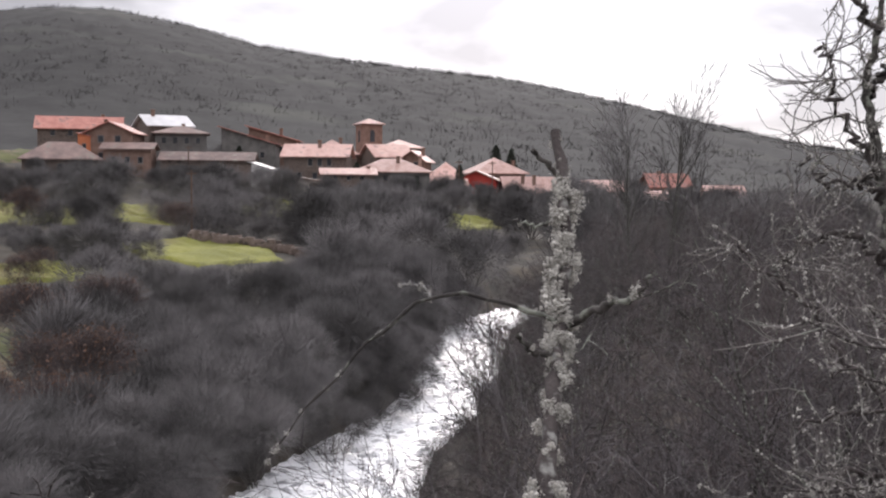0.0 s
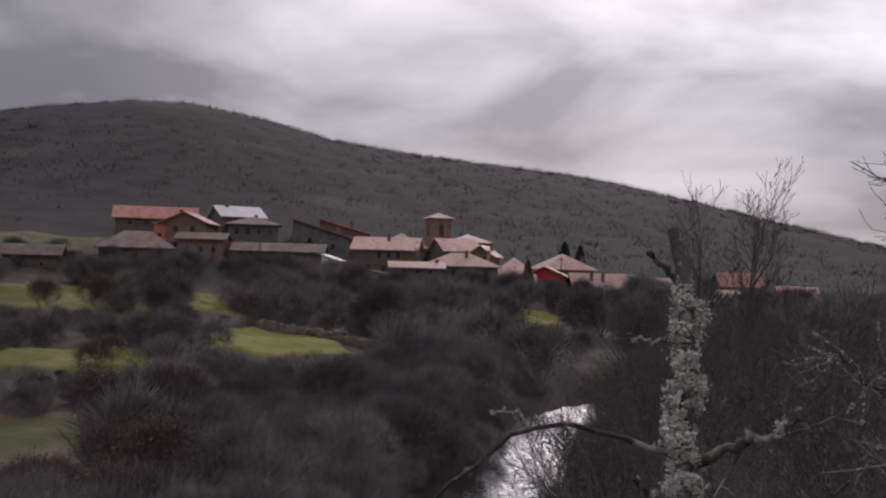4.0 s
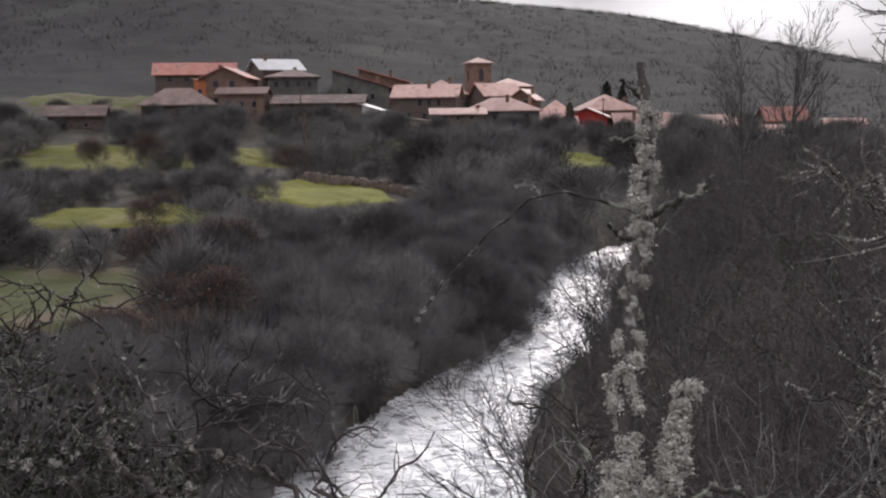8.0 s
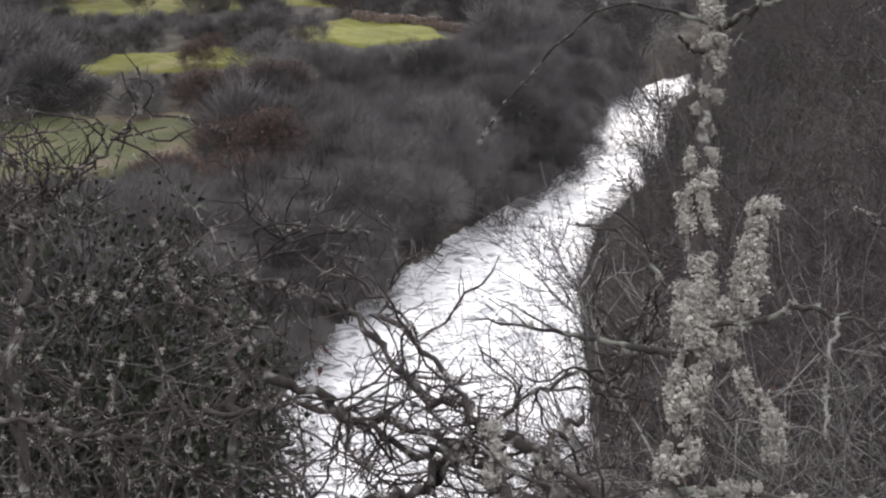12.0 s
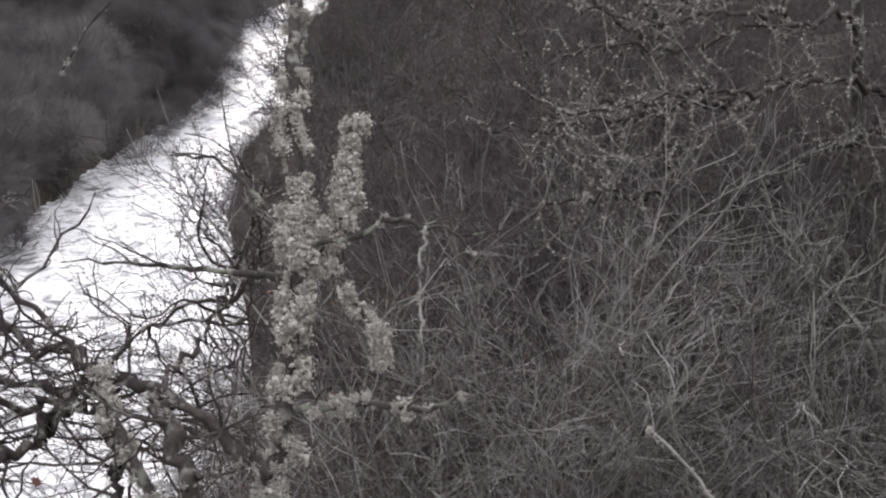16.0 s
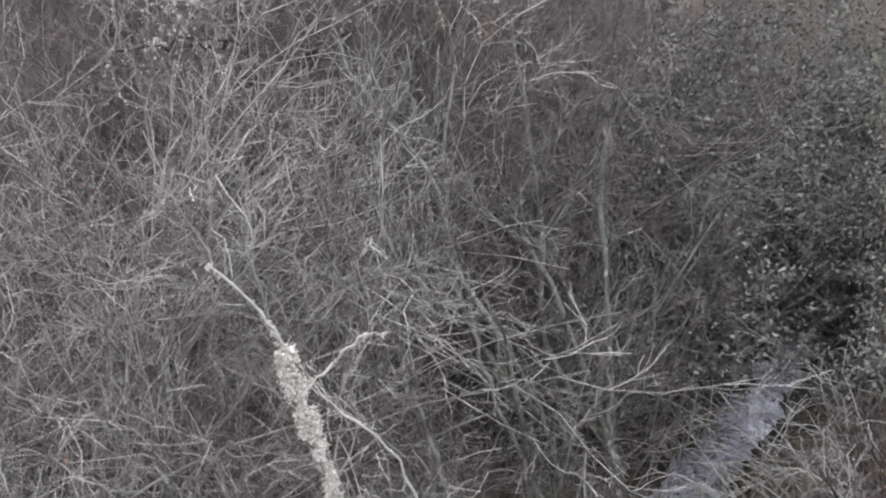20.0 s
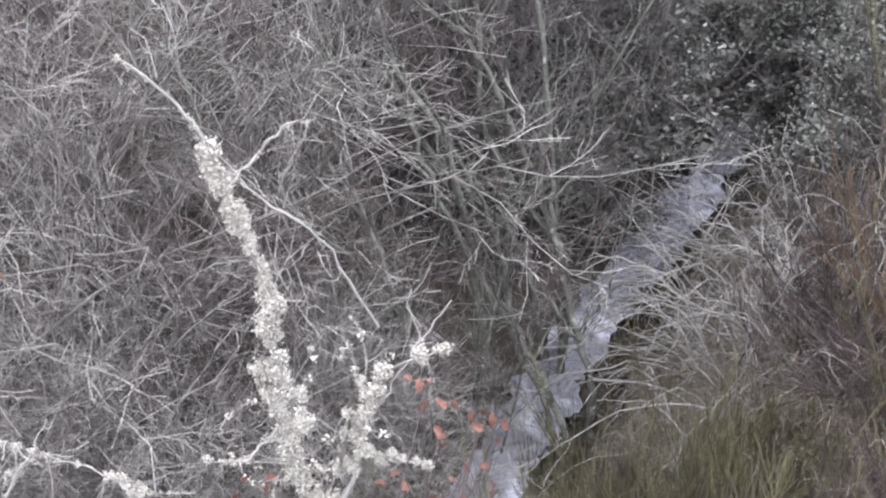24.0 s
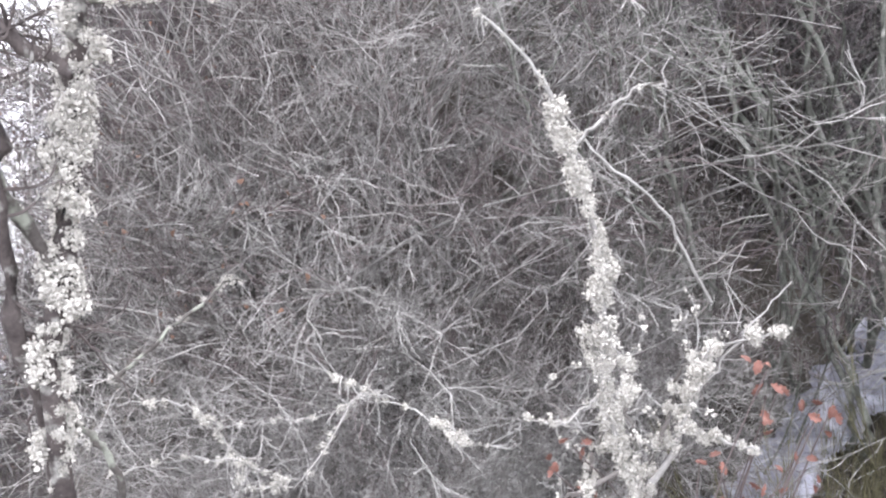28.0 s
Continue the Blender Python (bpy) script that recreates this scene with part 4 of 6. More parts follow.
for i in range(900):
    if len(spots) > 288:
        break
    a, r = radians(rng.uniform(-30, -9)), rng.uniform(42, 128)
    x_, y_ = r * math.sin(a), r * math.cos(a)
    if in_meadow(x_, y_) or x_ - np.interp(y_, RY, RX) > -9 or any((x_ - p[0]) ** 2 + (y_ - p[1]) ** 2 < 9 for p in spots):
        continue
    k = min(0.8, open_view(x_, y_, 9.0) / 5.6)
    if k > 0.14:
        spots.append((x_, y_, k))
# hedge trees and thickets that part the meadows
spots += [(-33, 88, 0.8), (-37.5, 92, 1.2), (-42, 90, 1.3), (-21.5, 118, 0.8), (-18.5, 121, 0.6), (-24, 124, 0.8), (-52, 199, 1.1), (-47, 202, 1.1), (-36, 168, 0.75), (-33, 170, 0.75), (-38.5, 166, 0.7),
          (-60, 150, 0.6), (-52, 146, 0.5), (-45, 143, 0.45), (-39, 141, 0.5), (-33, 141, 0.45), (-18, 160, 1.1), (-13, 165, 1.2), (-8, 160, 1.1), (-3, 150, 1.0), (-22, 178, 0.8),
          (-52, 226, 0.7), (-44, 224, 0.7), (-36, 225, 0.6), (-28, 228, 0.6), (-14, 229, 0.65), (-6, 226, 0.7), (4, 228, 0.6), (12, 224, 0.7), (19, 226, 0.7), (27, 228, 0.6), (35, 230, 0.7), (43, 228, 0.7), (52, 232, 0.8), (60, 230, 0.8), (68, 236, 0.8), (-64, 232, 0.9), (-72, 226, 0.9), (-30, 270, 0.9), (-20, 274, 0.9)]
place(fars, spots, rng, 0.7, 1.25)

# oaks that keep their withered leaves
oaks = []
for i in range(3):
    st, cr, tips = puff(rng, 6.5, 6.2, 5, 2400, 0.014, 0.9)
    at = tips[:, -1][rng.random(len(tips)) < 0.30]
    at = np.repeat(at, 2, 0) + rng.normal(0, 0.10, (2 * len(at), 3))
    lv = blades(rng, at, np.full(len(at), 0.14), 0.4)
    oaks.append(plant("oak", "oak holding rust-brown withered leaves", "oak", "withered oaks", st, cr, M_BARK, M_BROWNTWIG, [("foliage", lv, M_OAKLEAF, "rust-brown withered leaves")], "framework", "twig_spray"))
place(oaks, [(-12.0, 54, 0.75), (-8.8, 50, 0.7), (-9.6, 44, 0.55), (-15, 62, 0.7), (-13.5, 48, 0.6), (-22, 96, 0.7), (-36, 150, 0.9), (-17, 150, 0.7), (-44, 152, 0.9), (-10, 34, 0.5), (-16.5, 40, 0.5), (-13, 74, 0.6)], rng)

# this side of the river: thicket on the steep bank
banks = []
for i in range(6):
    l0, l1, l2, st, cr = bare_shrub(rng, 4.2, 12, 7, 5, 0.03, 0.33, 4, twig_min=0.0035)
    # every other bank shrub wears the twig colour with shade painted in
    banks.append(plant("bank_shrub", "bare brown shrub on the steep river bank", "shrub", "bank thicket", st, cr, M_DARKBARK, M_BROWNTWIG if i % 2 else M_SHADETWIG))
spots = []
for y in np.arange(9, 96, 2.0):
    xc, hw = np.interp(y, RY, RX), np.interp(y, RY, RW)
    for dx in np.arange(0.9, 24, 2.3):
        x_, y_ = xc + hw + dx + rng.normal(0, 0.5), y + rng.normal(0, 0.5)
        a = math.degrees(math.atan2(x_, y_))
        if a > 2 and a < 52 and math.hypot(x_, y_) > 9.5:
            room = (11.7 if a > 20 else 10.8 if a > 12 else 10.0) + 0.01 * max(0.0, y - 20) - ground_z(x_, y_)
            spots.append((x_ + (0.8 if dx < 2 else 0), y_, min(0.33 if dx < 3 else 0.95, max(0.22, room / 5.0))))
keep = rng.permutation(len(spots))[:250]
spots = [spots[i] for i in keep]
for y in np.arange(13, 48, 0.9):
    xe = np.interp(y, RY, RX) + np.interp(y, RY, RW)
    spots.append((xe + rng.uniform(0.7, 2.8) + (0.9 if y > 24 else 0), y + rng.normal(0, 0.3), rng.uniform(0.22, 0.36)))
place(banks, spots, rng)

# the lower slope under the eye, on the near side of the river
spots = []
for i in range(60):
    x_, y_ = rng.uniform(-14, 3), rng.uniform(6.5, 24)
    xc, hw = np.interp(y_, RY, RX), np.interp(y_, RY, RW)
    if x_ - xc > hw + 0.8 and x_ < 3 or x_ < xc - hw - 0.5:
        spots.append((x_, y_, 0.45))
for y_ in np.arange(6.5, 19, 0.42):
    xe = float(np.interp(y_, RY, RX) + np.interp(y_, RY, RW))
    spots.append((xe + rng.uniform(0.7, 1.6), y_, rng.uniform(0.22, 0.34)))
    spots.append((xe + rng.uniform(1.6, 4.0), y_ + rng.normal(0, 0.3), rng.uniform(0.35, 0.55)))
for y_ in np.arange(15, 62, 0.6):
    xe = float(np.interp(y_, RY, RX) + np.interp(y_, RY, RW))
    spots.append((xe + rng.uniform(0.5, 1.3), y_, rng.uniform(0.2, 0.34)))
slope = []
for i in range(3):
    l0, l1, l2, st, cr = bare_shrub(rng, 3.6, 10, 6, 5, 0.02, 0.35, 3, twig_min=0.0025)
    # grey twigs here use the copy darkened to look shaded
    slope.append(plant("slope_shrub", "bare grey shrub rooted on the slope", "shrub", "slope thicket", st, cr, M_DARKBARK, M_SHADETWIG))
place(slope, spots, rng)

# tall bare trees beyond the thicket
def tall_tree(rng, h, r, limbs):
    P0, R0 = grow(rng, np.array([[0, 0, -0.4]]), np.array([[0.02, 0, 1.0]]), np.array([h]), np.array([r]), 14, 0.035, 0.06, 0.12)
    P1, R1 = sprout(rng, P0, R0, limbs, 0.35, 0.98, 0.75, 0.30, 7, 0.10, 0.10, 0.45)
    P2, R2 = sprout(rng, P1, R1, 6, 0.25, 1.0, 0.7, 0.45, 5, 0.14, 0.08, 0.5)
    P3, R3 = sprout(rng, P2, R2, 5, 0.2, 1.0, 0.7, 0.5, 4, 0.16, 0.06, 0.6)
    w = 0.014
    return merged(tubes(P0, R0, 8), tubes(P1, R1, 5)), merged(tubes(P2, np.maximum(R2, w), 3), tubes(P3, np.maximum(R3, w), 3))


talls = []
for i in range(3):
    st, cr = tall_tree(rng, 13.0, 0.26, 22)
    talls.append(plant("tall_tree", "tall slender bare tree above the thicket", "tree", "tall bare trees", st, cr, M_DARKBARK, M_FARTWIG, stem_name="trunk", crown_name="crown"))
place(talls, [(16.4, 57, 0.70), (18.6, 57.5, 0.74), (17.4, 60, 0.58), (23, 64, 0.36), (26, 62, 0.32), (20, 72, 0.42), (29, 70, 0.36)], rng, 0.98, 1.02, 2)

# conifers by the church and the houses
def conifer(rng, h):
    P0, R0 = grow(rng, np.array([[0, 0, -0.3]]), np.array([[0, 0, 1.0]]), np.array([h]), np.array([0.16]), 8, 0.01, 0.05, 0.1)
    z = np.repeat(np.linspace(0.08, 0.97, 26) * h, 11)
    an = rng.uniform(0, 6.28, len(z))
    ln = (1 - z / h) ** 0.8 * h * 0.27 + 0.2
    base = np.stack([0 * z, 0 * z, z], 1)
    P1, R1 = grow(rng, base, np.stack([np.cos(an), np.sin(an), np.full(len(z), 0.15)], 1), ln, np.full(len(z), 0.03), 4, 0.06, -0.03, 0.4)
    at = np.repeat(P1.reshape(-1, 3), 5, 0)
    return merged(tubes(P0, R0, 6), tubes(P1, R1, 3)), blades(rng, at + rng.normal(0, 0.1, at.shape), np.full(len(at), 0.42), 0.28)


M_NEEDLE = material("dark_conifer_needles", (0.026, 0.033, 0.025), (0.06, 0.068, 0.05), 2, 20, 0.8, 0.0, per="island", spread=0.4)
con = [plant("conifer", "dark green conifer between the houses", "conifer", "village conifers", *conifer(rng, 10.0), M_DARKBARK, M_NEEDLE, stem_name="trunk", crown_name="foliage") for _ in range(2)]
place(con, [(9.5, 239, 0.55), (50, 282, 0.85), (46.5, 284, 0.9), (31, 235.5, 0.62), (-15.5, 250, 0.6), (3.5, 222, 0.35), (21.5, 231, 0.4)], rng, 0.97, 1.03, 1)

# bare woods fringing the hill's skyline and slope
n = 3600
a = np.radians(rng.uniform(-30, 30, n))
r = rng.uniform(850, 890, n)
hx, hy = r * np.sin(a), r * np.cos(a)
hz = height(hx, hy)
hb = np.repeat(np.stack([hx, hy, hz - 1], 1), 7, 0)
hw_ = np.concatenate([rng.normal(0, 0.45, (len(hb), 2)), np.ones((len(hb), 1))], 1)
P, R = grow(rng, hb + rng.normal(0, 1.2, hb.shape) * [1, 1, 0], hw_, rng.uniform(2, 6, len(hb)) * 0.75, np.full(len(hb), 0.12), 3, 0.15, 0, 0.4)
n = 7000
a = np.radians(rng.uniform(-30, 30, n))
r = np.sqrt(rng.uniform(300 ** 2, 860 ** 2, n))
hx, hy = r * np.sin(a), r * np.cos(a)
patch = np.sin(hx * 0.021 + 1.3 * np.sin(hy * 0.011)) + np.sin(hy * 0.017 + hx * 0.009) + rng.normal(0, 0.7, n)
hx, hy = hx[patch > -0.4], hy[patch > -0.4]
hb = np.repeat(np.stack([hx, hy, height(hx, hy) - 1], 1), 6, 0)
hw_ = np.concatenate([rng.normal(0, 0.6, (len(hb), 2)), np.ones((len(hb), 1))], 1)
P2, R2 = grow(rng, hb + rng.normal(0, 1.6, hb.shape) * [1, 1, 0], hw_, rng.uniform(1.2, 3.0, len(hb)), np.full(len(hb), 0.10), 3, 0.15, 0, 0.4)
P, R = np.concatenate([P, P2]), np.concatenate([R, R2])
tagged(new("hill_wood", mesh_from("hill_wood", *tubes(P, R, 3), M_FARHILL)), "distant bare woods fringing the dark hill", "wood", kind="stuff")
# ---- near things: the lichened trees, the thicket over the brook, the broom bank ----
def spline(points, n):
    """A smooth line through a few hand-set points."""
    p = np.array(points, float)
    p = np.concatenate([[2 * p[0] - p[1]], p, [2 * p[-1] - p[-2]]])
    out = []
    for u in np.linspace(0, len(points) - 1.0001, n):
        i, f = int(u), u - int(u)
        a, b, c, d = p[i:i + 4]
        out.append(0.5 * (2 * b + (c - a) * f + (2 * a - 5 * b + 4 * c - d) * f * f + (3 * b - a - 3 * c + d) * f ** 3))
    return np.array(out)


def limb(rng, parent, name, points, r0, r1, mat, n=26, knots=0.12, wander=0.004, label=""):
    """One knotty branch as a mesh of its own. Returns the object, its line and its radii."""
    L = spline(points, n)
    L[1:-1] += rng.normal(0, wander, (n - 2, 3))
    R = np.linspace(r0, r1, n) * (1 + rng.normal(0, knots, n))
    V, F = tubes(L[None], R[None], 7)
    ob = child(name, mesh_from(name, V, F, mat, True), parent, label)
    return ob, L[None], R[None]


g_ = (1 + 5 ** 0.5) / 2
ICO_V = np.array([(-1, g_, 0), (1, g_, 0), (-1, -g_, 0), (1, -g_, 0), (0, -1, g_), (0, 1, g_), (0, -1, -g_), (0, 1, -g_), (g_, 0, -1), (g_, 0, 1), (-g_, 0, -1), (-g_, 0, 1)]) / 1.9
ICO_F = np.array([(0, 11, 5), (0, 5, 1), (0, 1, 7), (0, 7, 10), (0, 10, 11), (1, 5, 9), (5, 11, 4), (11, 10, 2), (10, 7, 6), (7, 1, 8),
                  (3, 9, 4), (3, 4, 2), (3, 2, 6), (3, 6, 8), (3, 8, 9), (4, 9, 5), (2, 4, 11), (6, 2, 10), (8, 6, 7), (9, 8, 1)])


def nubs(rng, at, size):
    """Small knobbly lumps, each an uneven ball pulled out of round."""
    n = len(at)
    V = ICO_V[None] * rng.uniform(0.55, 1.45, (n, 12, 1)) * rng.uniform(0.7, 1.3, (n, 1, 3)) * size[:, None, None] + at[:, None]
    F = ICO_F[None] + 12 * np.arange(n)[:, None, None]
    return V.reshape(-1, 3), F.reshape(-1, 3)


def lichen(rng, parent, P, R, count, size=0.024, per=34, lo=0.0, hi=1.0, label="shaggy pale grey-green lichen"):
    """Coral-like lichen along the stretch lo to hi of a line: lumpy cushions with a fringe of small lobes."""
    count = max(1, int(count * 1.15))
    k = P.shape[1]
    a, b = int(lo * (k - 1)), max(int(lo * (k - 1)) + 2, int(math.ceil(hi * (k - 1))) + 1)
    at, out = tuft_points(rng, P[:, a:b], R[:, a:b], count, 0.9, 2, 0.5)
    ts = size * rng.choice([0.4, 0.6, 0.85, 1.15, 1.5], count) * rng.uniform(0.85, 1.15, count)
    per = 75 if size > 0.015 else 26
    s = np.repeat(ts, per)
    o = np.repeat(out, per, 0)
    pts = np.repeat(at, per, 0) + np.clip(rng.normal(0, 1, (count * per, 3)), -1.5, 1.5) * (s * 0.30)[:, None] + o * (s * 0.2)[:, None]
    v1, f1 = nubs(rng, pts, s * rng.uniform(0.05, 0.12, len(s)))
    fr = rng.integers(0, len(pts), 2 * len(pts))
    v2, f2 = blades(rng, pts[fr] + rng.normal(0, 1, (len(fr), 3)) * (s[fr] * 0.16)[:, None], np.minimum(0.0055, s[fr] * 0.24) * rng.uniform(0.5, 1.2, len(fr)), 0.26, 1.0, o[fr] * 0.5)
    return tagged(child("lichen", mesh_from("lichen", np.concatenate([v1, v2]), [f1, f2 + len(v1)], M_LICHEN), parent, label), kind="stuff")


def side_twigs(rng, parent, P, R, per, length, mat, r=0.0016, name="twig_spray", lo=0.1, spread=1.0, k=5, forks=2, fl=0.4, bend=0.22):
    P1, R1 = sprout(rng, P, R, per, lo, 1.0, spread, 1.0, k, bend, 0.03, 0.4)
    d = P1 - P1[:, :1]
    cur = np.linalg.norm(d[:, -1], axis=1).mean()
    P1 = P1[:, :1] + d * (length / cur)
    R1 = np.repeat(np.linspace(1.6, 0.8, k)[None], len(P1), 0) * r
    bits = [tubes(P1, R1, 4)]
    if forks:
        P2, R2 = sprout(rng, P1, R1, forks, 0.2, 1.0, 0.9, fl, 5, bend, 0.02, 0.8)
        bits.append(tubes(P2, np.maximum(R2, r * 0.6), 3))
    tagged(child(name, mesh_from(name, *merged(*bits), mat), parent), kind="stuff")
    return P1, R1


rng = np.random.default_rng(77)

# the slender lichen-covered oak sapling that stands before the view
oak = thing("lichened_sapling", "slender dead oak sapling shaggy with pale lichen", "sapling", at=(0, 0, 0))
TR = [(-0.10, 1.45, 9.0), (0.0, 1.60, 10.40), (0.11, 1.76, 10.71), (0.19, 1.83, 10.95), (0.23, 1.83, 11.12), (0.28, 1.92, 11.30), (0.30, 1.99, 11.41), (0.33, 2.11, 11.58), (0.37, 2.26, 11.72), (0.42, 2.42, 11.84), (0.45, 2.52, 12.0), (0.45, 2.62, 12.17)]
tr, P, R = limb(rng, oak, "trunk", TR, 0.020, 0.010, M_GNARL, 70, 0.10, 0.003)
lichen(rng, tr, P, R, 190, 0.028, 36, 0.10, 0.52)
lichen(rng, tr, P, R, 75, 0.022, 30, 0.50, 0.66)
lichen(rng, tr, P, R, 42, 0.017, 22, 0.66, 0.84)
lichen(rng, tr, P, R, 46, 0.022, 38, 0.80, 0.93)
lichen(rng, tr, P, R, 14, 0.013, 18, 0.93, 1.0)
for pts, r0, r1, n, sz, tw in (
        ([(0.41, 2.41, 11.84), (0.32, 2.39, 11.88), (0.19, 2.35, 11.89), (0.10, 2.33, 11.83), (0.03, 2.31, 11.76), (-0.02, 2.30, 11.71), (-0.07, 2.29, 11.64)], 0.0045, 0.0014, 16, 0.006, 0),
        ([(0.19, 2.35, 11.89), (0.17, 2.36, 11.91), (0.14, 2.36, 11.91)], 0.003, 0.0015, 8, 0.006, 0),
        ([(0.43, 2.40, 11.84), (0.47, 2.36, 11.87), (0.52, 2.32, 11.90), (0.54, 2.30, 11.93)], 0.008, 0.003, 12, 0.010, 2),
        ([(0.41, 2.36, 11.79), (0.36, 2.35, 11.80), (0.33, 2.34, 11.83)], 0.006, 0.0035, 6, 0.008, 0),
        ([(0.45, 2.57, 12.08), (0.41, 2.55, 12.12), (0.39, 2.54, 12.13)], 0.006, 0.004, 3, 0.009, 0),
        ([(0.45, 2.54, 12.02), (0.40, 2.52, 12.00), (0.35, 2.50, 12.01)], 0.004, 0.002, 3, 0.007, 0),
        ([(0.31, 1.95, 11.34), (0.36, 1.96, 11.38), (0.39, 1.99, 11.43), (0.41, 2.04, 11.49), (0.43, 2.05, 11.56)], 0.012, 0.005, 60, 0.026, 0),
        ([(0.30, 1.96, 11.36), (0.38, 1.85, 11.40), (0.43, 1.80, 11.44), (0.47, 1.74, 11.44), (0.51, 1.72, 11.43), (0.53, 1.68, 11.40)], 0.006, 0.002, 14, 0.009, 2),
        ([(0.47, 1.74, 11.44), (0.45, 1.71, 11.39), (0.44, 1.68, 11.33), (0.43, 1.65, 11.28)], 0.003, 0.0015, 40, 0.004, 0),
        ([(0.33, 1.92, 11.33), (0.37, 1.88, 11.28), (0.40, 1.86, 11.22), (0.41, 1.85, 11.17)], 0.005, 0.002, 34, 0.020, 2),
        ([(0.25, 1.81, 11.12), (0.31, 1.76, 11.14), (0.37, 1.72, 11.15), (0.45, 1.68, 11.15), (0.51, 1.67, 11.18)], 0.008, 0.003, 22, 0.016, 3),
        ([(0.28, 1.95, 11.31), (0.21, 2.01, 11.30), (0.14, 2.07, 11.30), (0.06, 2.13, 11.30), (-0.04, 2.18, 11.30)], 0.008, 0.003, 12, 0.010, 4),
        ([(0.27, 2.00, 11.40), (0.23, 2.05, 11.45), (0.18, 2.12, 11.49), (0.11, 2.18, 11.50)], 0.005, 0.002, 6, 0.007, 2),
        ([(0.17, 2.12, 11.49), (0.14, 2.13, 11.43), (0.11, 2.14, 11.37), (0.10, 2.13, 11.32)], 0.003, 0.0015, 4, 0.006, 0),
        ([(0.10, 1.74, 10.66), (0.02, 1.84, 10.90), (-0.04, 1.92, 11.06), (-0.07, 2.0, 11.16)], 0.014, 0.007, 50, 0.020, 2),
        ([(0.13, 1.77, 10.40), (0.23, 1.83, 10.41), (0.33, 1.89, 10.41), (0.40, 1.94, 10.41), (0.43, 1.93, 10.41)], 0.004, 0.002, 18, 0.010, 0),
        ([(0.03, 1.64, 10.50), (0.08, 1.60, 10.35), (0.06, 1.55, 10.10)], 0.006, 0.008, 6, 0.010, 0)):
    b, Pb, Rb = limb(rng, oak, "branch", pts, r0, r1, M_DARKBARK if r0 > 0.0035 else M_PALETWIG, 20, 0.15, 0.0025)
    lichen(rng, b, Pb, Rb, n, sz, 22)
    if tw:
        side_twigs(rng, b, Pb, Rb, tw, 0.10, M_DARKBARK, 0.0014)

# the gnarled old oak bush below, its crooked arms against the river
gn = thing("gnarled_oak_bush", "gnarled crooked oak bush with lichened arms", "oak bush", at=(0, 0, 0))
